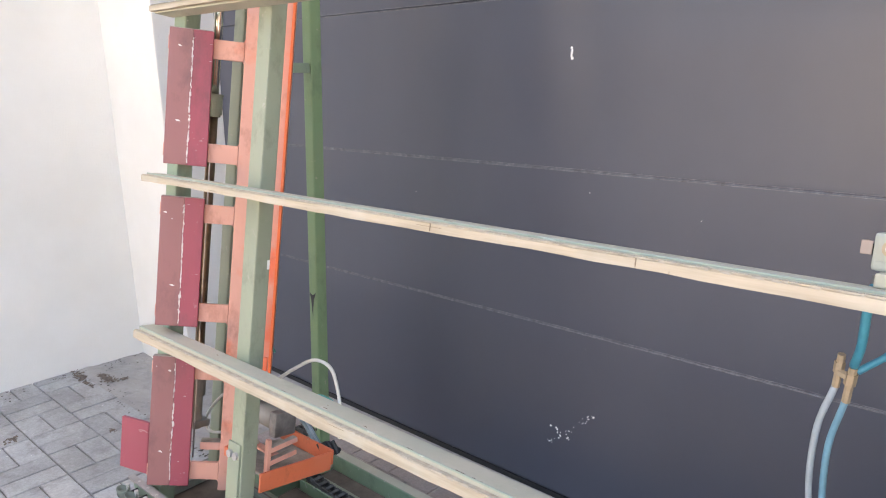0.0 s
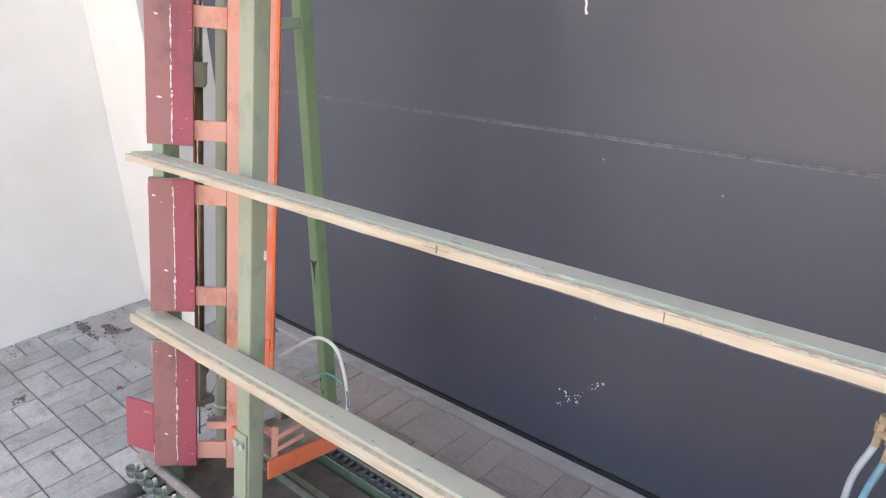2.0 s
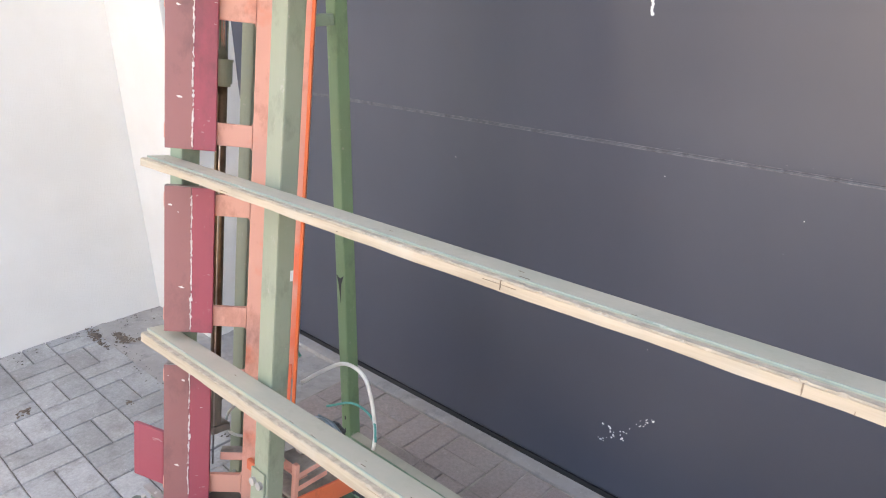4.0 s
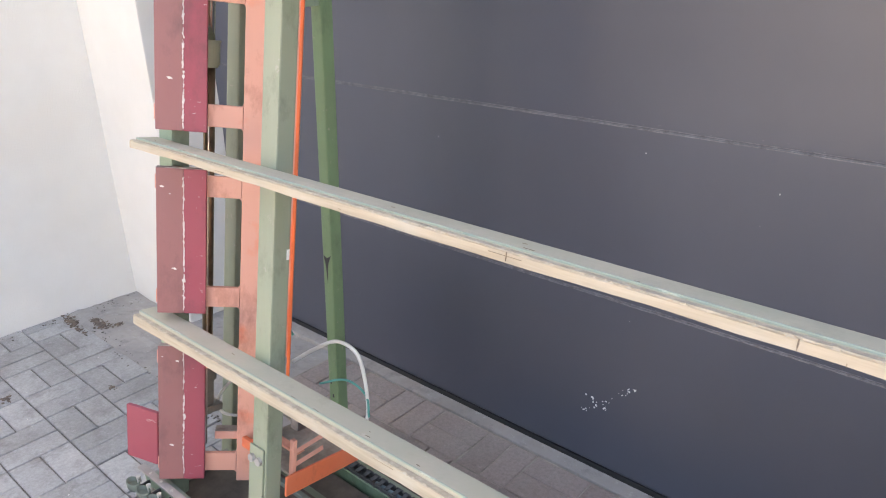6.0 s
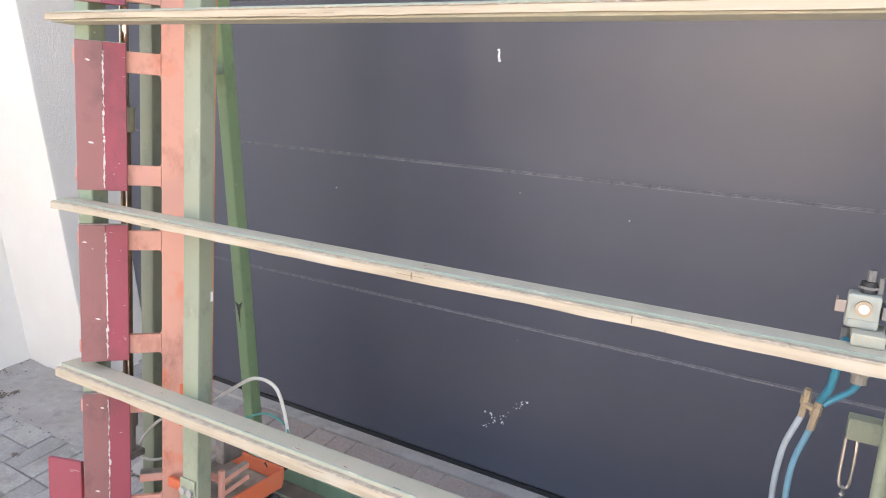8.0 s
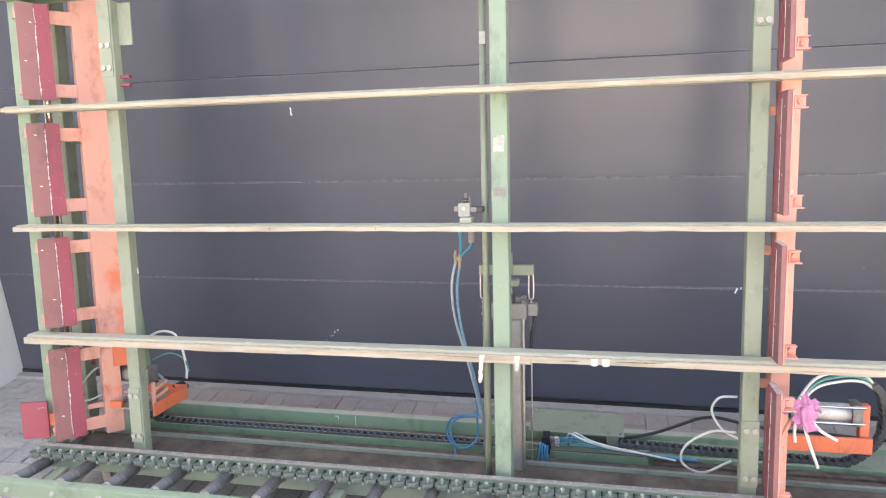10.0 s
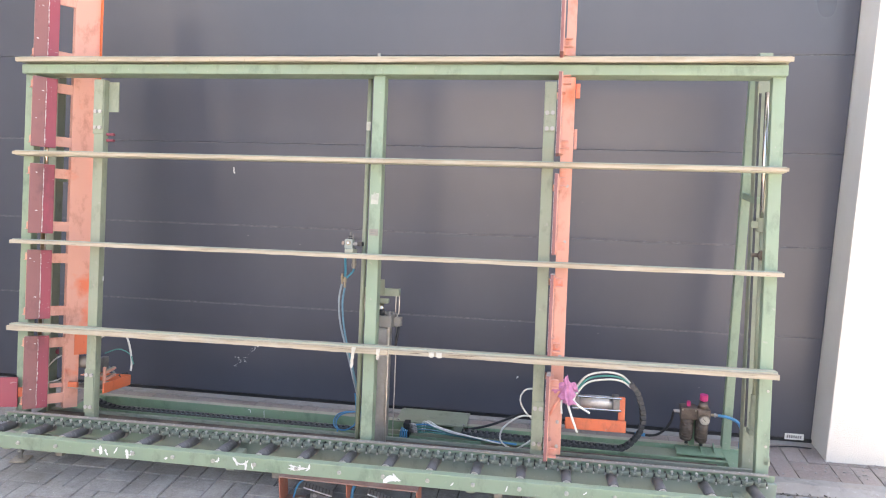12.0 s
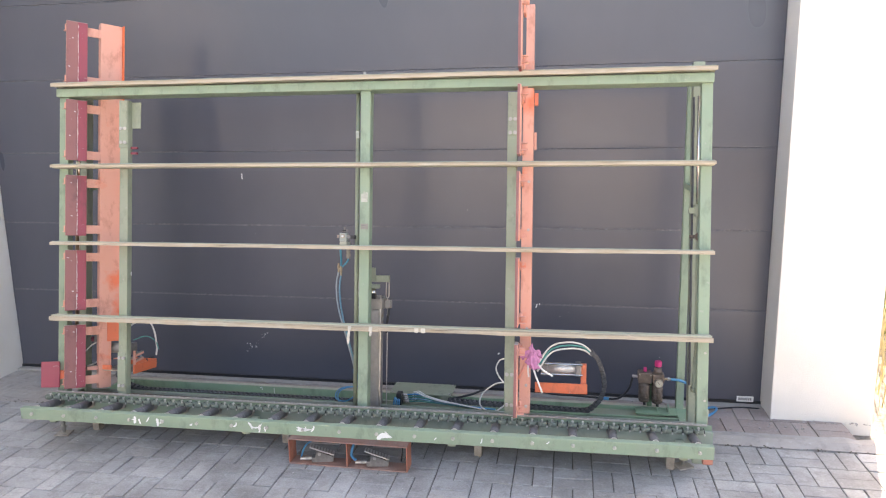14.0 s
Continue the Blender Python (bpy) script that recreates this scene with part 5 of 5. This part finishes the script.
# hoses from the base manifold
solid("air_manifold", one_box(2.195, 2.225, -0.645, -0.595, 0.126, 0.205, bevel=0.004), BLACK, "small black air manifold with plugged hoses", "manifold")
bm = bmesh.new()
for k in range(4):
    cyl(bm, (2.2255, -0.632 + 0.012 * k, 0.196 - 0.019 * k), (2.262, -0.632 + 0.012 * k, 0.197 - 0.019 * k), 0.0065, 10)
    cyl(bm, (2.238, -0.632 + 0.012 * k, 0.1964 - 0.019 * k), (2.248, -0.632 + 0.012 * k, 0.1966 - 0.019 * k), 0.0085, 6)
solid("hose_fitting", bm, BOLT_HEAD, "row of bright push-in hose fittings on the manifold", "hose fitting", smooth=True)
for k, (mat, txt) in enumerate(((BLUE, "blue"), (TEAL_HOSE, "teal"), (STEEL_BLUE, "steel blue"), (TEAL_HOSE, "teal"))):
    z, y = 0.197 - 0.019 * k, -0.632 + 0.012 * k
    hose([(2.262, y, z), (2.33, y, z + 0.004), (2.45, -0.615 + 0.006 * k, 0.162 - 0.008 * k), (2.60, -0.61 + 0.006 * k, 0.138 - 0.005 * k), (2.78, -0.605 + 0.004 * k, 0.122)], 0.0042, mat, txt + " air hose running from the manifold")
for k in range(2):
    hose([(2.285 + 0.012 * k, -0.60, 0.150), (2.30 + 0.02 * k, -0.62, 0.212 + 0.004 * k), (2.36 + 0.02 * k, -0.635, 0.196), (2.46, -0.63, 0.166 + 0.006 * k), (2.57, -0.625, 0.150), (2.70, -0.62, 0.126)], 0.0042, WHITE_HOSE, "white air hose bending over the base beam")
for k in range(4):
    hose([(2.190 + 0.009 * k, -0.648, 0.185 - 0.006 * k), (2.186 + 0.010 * k, -0.662, 0.165), (2.182 + 0.012 * k, -0.668, 0.125), (2.176 + 0.014 * k, -0.668, 0.107)], 0.0042, BLUE, "short bright blue hose dropping from the manifold")
hose([(0.62, -0.588, 0.117), (1.0, -0.587, 0.119), (1.5, -0.589, 0.117), (2.0, -0.588, 0.119)], 0.0062, CHAIN_HOSE, "dusty grey-blue air hose lying inside the drag chain")
hose([(2.50, -0.50, 0.130), (2.61, -0.50, 0.161), (2.69, -0.50, 0.195), (2.76, -0.50, 0.230), (2.81, -0.49, 0.243), (2.87, -0.47, 0.235), (2.98, -0.43, 0.19), (3.10, -0.40, 0.155), (3.22, -0.39, 0.148), (3.38, -0.41, 0.150), (3.46, -0.43, 0.155), (3.505, -0.455, 0.185), (3.545, -0.47, 0.245), (3.562, -0.47, 0.316)], 0.0065, BLACK, "black rubber supply hose to the regulator")
solid("hose_joint", one_cyl((3.385, -0.411, 0.150), (3.435, -0.424, 0.153), 0.0095, n=10), BLUE, "bright blue push-in joint on the supply hose", "hose joint", smooth=True)
hose([(3.772, -0.47, 0.309), (3.82, -0.475, 0.306), (3.870, -0.485, 0.285), (3.895, -0.47, 0.22), (3.905, -0.42, 0.13), (3.95, -0.34, 0.03)], 0.0075, BLUE, "bright blue supply hose from the regulator")
hose([(3.94, -0.35, 0.016), (4.02, -0.27, 0.010), (4.08, -0.19, 0.009), (4.10, -0.13, 0.009), (4.05, -0.14, 0.010), (3.98, -0.24, 0.012)], 0.0075, BLUE, "bright blue supply hose lying on the apron")
hose([(4.09, -0.135, 0.006), (4.17, -0.11, 0.006), (4.26, -0.09, 0.006), (4.36, -0.095, 0.006)], 0.004, BLACK, "thin black cable lying along the threshold")
# left carriage hoses
BY = -0.19


def moved(points):
    return [(x + BY, y, z + 0.045) for x, y, z in points]


hose([(0.445, -0.70, 0.512), (0.500, -0.665, 0.555), (0.560, -0.640, 0.588), (0.632, -0.640, 0.584), (0.659, -0.640, 0.525), (0.666, -0.640, 0.430), (0.660, -0.645, 0.375)], 0.0052, WHITE_HOSE, "white air hose arching behind the clamp column")
hose(moved([(0.74, -0.70, 0.44), (0.80, -0.66, 0.455), (0.85, -0.64, 0.42), (0.88, -0.66, 0.375)]), 0.0032, TEAL_HOSE, "teal air hose by the clamp tray")
hose(moved([(0.60, -0.80, 0.47), (0.53, -0.82, 0.43), (0.465, -0.84, 0.35), (0.475, -0.84, 0.305), (0.56, -0.83, 0.33), (0.66, -0.82, 0.40)]), 0.0042, WHITE_HOSE, "white air hose looped at the clamp tray")
hose(moved([(0.59, -0.74, 0.50), (0.535, -0.73, 0.58), (0.555, -0.73, 0.64), (0.62, -0.73, 0.645), (0.69, -0.73, 0.58)]), 0.0035, TEAL_HOSE, "thin green air line looped over the clamp")
for k in range(3):
    hose([(0.505, -0.72 + 0.01 * k, 0.435), (0.545, -0.70 + 0.012 * k, 0.430 - 0.012 * k), (0.600, -0.69 + 0.012 * k, 0.365 - 0.014 * k), (0.64, -0.69 + 0.01 * k, 0.318)], 0.005, (CHAIN_HOSE, PALE_BLUE, CHAIN_HOSE)[k], "dusty blue air hose bundled behind the clamp column")
bm = bmesh.new()
for k in range(4):
    cyl(bm, (0.625 + 0.006 * k, -0.695 + 0.012 * k, 0.368), (0.655 + 0.004 * k, -0.695 + 0.012 * k, 0.335), 0.007, 8)
box(bm, 0.60, 0.665, -0.70, -0.645, 0.3355, 0.348, bevel=0.003)
solid("hose_plug", bm, BLACK, "black push-in hose plugs on the clamp tray", "hose plug")
# right carriage hoses
for k, mat in enumerate((WHITE_HOSE, TEAL_HOSE, WHITE_HOSE)):
    hose([(3.03, -0.85, 0.50 - 0.02 * k), (3.10, -0.80, 0.585 - 0.018 * k), (3.19, -0.76, 0.60 - 0.018 * k), (3.27, -0.72, 0.575 - 0.014 * k), (3.32, -0.68, 0.52 - 0.008 * k)], 0.0050, mat, "air hose arching from the clamp into the drag chain")
hose([(2.87, -0.80, 0.51), (2.82, -0.76, 0.48), (2.80, -0.75, 0.42), (2.84, -0.75, 0.35), (2.90, -0.78, 0.33)], 0.0042, WHITE_HOSE, "white air hose looped beside the clamp column")
hose([(2.88, -0.78, 0.36), (2.80, -0.75, 0.34), (2.72, -0.74, 0.27), (2.71, -0.74, 0.20), (2.78, -0.75, 0.17), (2.87, -0.77, 0.24)], 0.0045, WHITE_HOSE, "white air hose looped beside the clamp column")

drag_chain([(2.02, -0.588, 0.1185), (1.6, -0.588, 0.1185), (1.1, -0.588, 0.1185), (0.62, -0.588, 0.1185), (0.50, -0.588, 0.122), (0.40, -0.585, 0.15), (0.350, -0.59, 0.20), (0.380, -0.60, 0.27), (0.435, -0.61, 0.315), (0.50, -0.63, 0.325)], "black plastic drag chain lying in the base channel")
drag_chain([(2.50, -0.545, 0.138), (2.72, -0.545, 0.132), (3.0, -0.545, 0.127), (3.2, -0.545, 0.122), (3.31, -0.555, 0.132), (3.385, -0.58, 0.230), (3.392, -0.61, 0.345), (3.357, -0.65, 0.465), (3.32, -0.68, 0.52)], "black plastic drag chain looped up to the clamp")


# ---- paving ----
def paver_mesh(name, lx, ly, mat, h=0.05):
    bm = bmesh.new()
    g = 0.0024
    x, y, t = lx / 2 - g, ly / 2 - g, 0.0025
    low = [bm.verts.new(p) for p in ((-x, -y, -h), (x, -y, -h), (x, y, -h), (-x, y, -h))]
    mid = [bm.verts.new(p) for p in ((-x, -y, -t), (x, -y, -t), (x, y, -t), (-x, y, -t))]
    top = [bm.verts.new(p) for p in ((-x + t, -y + t, 0), (x - t, -y + t, 0), (x - t, y - t, 0), (-x + t, y - t, 0))]
    for a, b in ((low, mid), (mid, top)):
        for k in range(4):
            bm.faces.new((a[k], a[(k + 1) % 4], b[(k + 1) % 4], b[k]))
    bm.faces.new(top)
    return mesh_of(name, bm, mat)


BLOCK = 0.198


GX, GY = 4.115 - 28 * BLOCK, -0.628


def basket(x0, x1, y0, y1, shift=0):
    """Centres and ways of bricks laid in pairs, each pair turned against the next."""
    out = []
    for i in range(round((x1 - x0) / BLOCK)):
        for j in range(round((y1 - y0) / BLOCK)):
            cx, cy = x0 + (i + 0.5) * BLOCK, y1 - (j + 0.5) * BLOCK
            for s in (-1, 1):
                if (i + j + shift) % 2:
                    out.append((cx, cy + s * BLOCK / 4, 0))
                else:
                    out.append((cx + s * BLOCK / 4, cy, 1))
    return out


def joined(name, rows, mat, rng, parent, h=0.05):
    """The many further pieces in one mesh."""
    vs, fs = [], []
    for cx, cy, way in rows:
        lx, ly = (BLOCK / 2, BLOCK) if way else (BLOCK, BLOCK / 2)
        g, t = 0.0024, 0.0025
        x, y, z, b = lx / 2 - g, ly / 2 - g, rng.uniform(-0.0025, 0.0015), len(vs)
        for dx, dy, dz in ((x, y, -h), (x, y, -t), (x - t, y - t, 0)):
            vs += [(cx + sx * dx, cy + sy * dy, z + dz) for sx, sy in ((-1, -1), (1, -1), (1, 1), (-1, 1))]
        for r in (0, 4):
            fs += [(b + r + k, b + r + (k + 1) % 4, b + r + 4 + (k + 1) % 4, b + r + 4 + k) for k in range(4)]
        fs.append((b + 8, b + 9, b + 10, b + 11))
    me = bpy.data.meshes.new(name)
    me.from_pydata(vs, [], fs)
    me.materials.append(mat)
    ob = new(name, me)
    if parent:
        ob.parent = parent
    return ob


def apron_z(x, y):
    """The apron falls slightly towards the door at its far end."""
    return -0.008 * min(1.0, max(0.0, (y + 0.55) / 0.35)) * min(1.0, max(0.15, 1 - (x - 2.0) / 3.0))


def build_paving():
    rng = random.Random(11)
    yard = thing("pavement", "grey concrete pavers laid in a basket weave before the garage", "pavement", kind="structure")
    lying, standing = paver_mesh("paver", BLOCK, BLOCK / 2, PAVER), paver_mesh("paver", BLOCK / 2, BLOCK, PAVER)
    near = basket(GX, GX + BLOCK * 32, GY - BLOCK * 5, GY)
    for cx, cy, way in near:
        shared("paver", standing if way else lying, yard, pose(cx, cy, rng.uniform(-0.0025, 0.0015), rng.gauss(0, 0.25), rng.gauss(0, 0.25), rng.gauss(0, 0.4)))
    far = basket(GX, GX + BLOCK * 55, GY - BLOCK * 45, GY - BLOCK * 5, 1)
    far += basket(GX + BLOCK * 32, GX + BLOCK * 55, GY - BLOCK * 5, GY)
    tagged(joined("pavers", far, PAVER, rng, yard), kind="stuff")
    part("joint_sand", one_box(-1.40, 60, -60, -0.628, -0.06, -0.008), JOINT, yard)
    kerb = thing("kerb", "worn concrete edging strip dividing the yard from the garage apron", "kerb", kind="structure")
    bm = bmesh.new()
    rings = []
    for i in range(120):
        x = -0.175 + 8.175 * i / 119
        j = [rng.gauss(0, 0.004) for _ in range(4)]
        rings.append([bm.verts.new(p) for p in ((x, -0.62 + j[0], -0.06), (x, -0.617 + j[0], 0.0), (x, -0.555 + j[1], 0.022 + j[3] * 0.5), (x, -0.49 + j[2], 0.02 + j[3] * 0.4), (x, -0.455, -0.06))])
    for a, b in zip(rings, rings[1:]):
        for k in range(4):
            bm.faces.new((a[k], a[k + 1], b[k + 1], b[k]))
    part("edging", bm, CONCRETE, kerb)
    apron = thing("apron", "dusty brown pavers between the press and the garage door", "pavement", kind="structure")
    lying, standing = paver_mesh("paver", BLOCK, BLOCK / 2, BROWN_PAVER), paver_mesh("paver", BLOCK / 2, BLOCK, BROWN_PAVER)
    for cx, cy, way in basket(-0.16, -0.16 + BLOCK * 25, -0.060 - BLOCK * 2, -0.060):
        shared("paver", standing if way else lying, apron, pose(cx, cy, apron_z(cx, cy) + rng.uniform(-0.003, 0.002), rng.gauss(0, 0.4), rng.gauss(0, 0.4), rng.gauss(0, 0.6)))
    bm = bmesh.new()
    xs = [-0.17 + 0.15 * i for i in range(34)]
    ys = [-0.49, -0.38, -0.29, -0.20, -0.10, 0.0]
    sheet = [[bm.verts.new((x, y, apron_z(x, y) - 0.0055)) for y in ys] for x in xs]
    for a, b in zip(sheet, sheet[1:]):
        for k in range(5):
            bm.faces.new((a[k], b[k], b[k + 1], a[k + 1]))
    part("joint_sand", bm, DUST, apron)
    bm = bmesh.new()
    nx, ny = 46, 24
    grid = []
    for i in range(nx + 1):
        row = []
        for j in range(ny + 1):
            x, y = -1.40 + 1.25 * i / nx, -0.630 + 0.63 * j / ny
            z = -0.003 - 0.014 * min(1.0, (y + 0.63) / 0.35) + 0.010 * noise.noise((x * 6, y * 6, 0)) + 0.006 * noise.noise((x * 25, y * 25, 3))
            row.append(bm.verts.new((x, y, z - (0.006 if j == 0 else 0))))
        grid.append(row)
    for i in range(nx):
        for j in range(ny):
            bm.faces.new((grid[i][j], grid[i + 1][j], grid[i + 1][j + 1], grid[i][j + 1]))
    solid("concrete_patch", bm, CONCRETE, "broken rough concrete patch in the corner by the wall", "concrete patch", kind="structure")


def scatter(name, label, category, spots, mat, rng, size):
    """Small broken bits lying on the ground."""
    bm = bmesh.new()
    for x, y, z in spots:
        s = size * rng.uniform(0.3, 1.0)
        vs = bmesh.ops.create_icosphere(bm, subdivisions=1, radius=s)["verts"]
        for v in vs:
            v.co *= rng.uniform(0.6, 1.25)
        bmesh.ops.transform(bm, matrix=pose(x, y, z, 0, 0, rng.uniform(0, 360)) @ Matrix.Diagonal((1.5, 0.9, 0.4, 1)), verts=vs)
    solid(name, bm, mat, label, category, kind="stuff")


def build_litter():
    rng = random.Random(77)
    spots = [(-1.385 + abs(rng.gauss(0, 0.05)), rng.uniform(-1.1, -0.3), 0.0) for _ in range(90)]
    spots += [(rng.uniform(-1.38, -0.2), rng.gauss(-0.62, 0.02), 0.0) for _ in range(60)]
    spots = [(max(x, -1.388), y, 0.001 if y < -0.63 else -0.001 - 0.014 * min(1, (y + 0.63) / 0.35)) for x, y, z in spots if y < -0.30]
    scatter("litter", "dry dark leaf crumbs and soil along the white wall", "litter", spots, SOIL, rng, 0.0045)
    spots = []
    for cx, cy, sx, sy, n in ((-1.31, -0.645, 0.030, 0.009, 60), (-1.20, -0.655, 0.05, 0.007, 40), (-1.165, -0.572, 0.026, 0.013, 90), (-1.225, -0.578, 0.022, 0.006, 25), (-1.106, -0.525, 0.014, 0.012, 16), (-0.871, -1.08, 0.018, 0.014, 20), (-0.637, -0.783, 0.012, 0.005, 12)):
        spots += [(rng.gauss(cx, sx), rng.gauss(cy, sy), 0.002) for _ in range(n)]
    scatter("leaf_litter", "brown clumps of old leaves and soil in the corner", "litter", spots, OLD_LEAF, rng, 0.008)
    spots = [(rng.gauss(4.42, 0.16), rng.gauss(-0.32, 0.06), 0.0) for _ in range(40)] + [(rng.uniform(4.4, 4.95), rng.gauss(-0.242, 0.012), 0.002) for _ in range(70)]
    spots = [(x, y, apron_z(x, y) + 0.003) for x, y, z in spots if y < -0.232]
    scatter("rubble", "crumbled render and grit at the foot of the white pier", "rubble", spots, CONCRETE, rng, 0.008)
    spots = [(rng.uniform(-0.3, 4.9), rng.gauss(-0.628, 0.012), 0.003) for _ in range(260)]
    scatter("grit", "dark grit along the edging strip", "grit", spots, SOIL, rng, 0.007)
    spots = [(rng.uniform(-1.2, 4.9), rng.uniform(-1.9, -0.65), 0.002) for _ in range(140)]
    scatter("grit", "fine pale grit strewn over the pavers", "grit", spots, SCUFF, rng, 0.0035)
    # sunlit dry verge behind the pier
    bm = bmesh.new()
    for _ in range(2600):
        x, y = rng.uniform(5.0, 7.5), rng.uniform(0.0, 4.0)
        h = rng.uniform(0.15, 0.60) * min(1.0, 0.35 + (y + 0.1))
        lean, way, w = rng.gauss(0, 0.35), rng.uniform(0, 6.28), rng.uniform(0.002, 0.005)
        d, e = Vector((math.cos(way), math.sin(way), 0)), Vector((-math.sin(way), math.cos(way), 0))
        p = Vector((x, y, -0.01))
        q = p + Vector((0, 0, h * 0.6)) + d * lean * h * 0.4
        t = p + Vector((0, 0, h)) + d * lean * h * 1.3
        vs = [bm.verts.new(v) for v in (p - e * w, p + e * w, q + e * w * 0.8, q - e * w * 0.8, t)]
        bm.faces.new(vs[:4])
        bm.faces.new((vs[3], vs[2], vs[4]))
    solid("dry_grass", bm, STRAW, "dry straw-coloured grass on the sunlit verge", "grass", kind="stuff")
    bm = bmesh.new()
    for _ in range(1500):
        c = Vector((rng.gauss(5.9, 0.35), rng.gauss(1.6, 0.3), 0.42 + rng.gauss(0, 0.17)))
        if c.z < 0.05:
            continue
        a = Vector((rng.gauss(0, 1), rng.gauss(0, 1), rng.gauss(0, 1))).normalized()
        b = a.cross(Vector((0.3, 0.2, 0.9))).normalized()
        s = rng.uniform(0.012, 0.03)
        bm.faces.new([bm.verts.new(v) for v in (c - a * s, c + b * s * 0.45, c + a * s, c - b * s * 0.45)])
    for _ in range(26):
        x, y = rng.gauss(5.9, 0.2), rng.gauss(1.6, 0.15)
        cyl(bm, (x, y, 0), (x + rng.gauss(0, 0.15), y + rng.gauss(0, 0.15), rng.uniform(0.3, 0.6)), 0.006, 5, 0.002)
    solid("shrub", bm, LEAF, "small sunlit yellow-green shrub among dry grass", "shrub", kind="stuff")


STRAW = plain("straw", (0.40, 0.33, 0.17), 0.8, vary=0.3, scale=6)
LEAF = plain("yellow_green_leaf", (0.13, 0.16, 0.05), 0.6, vary=0.4, scale=9)
build_paving()
build_litter()
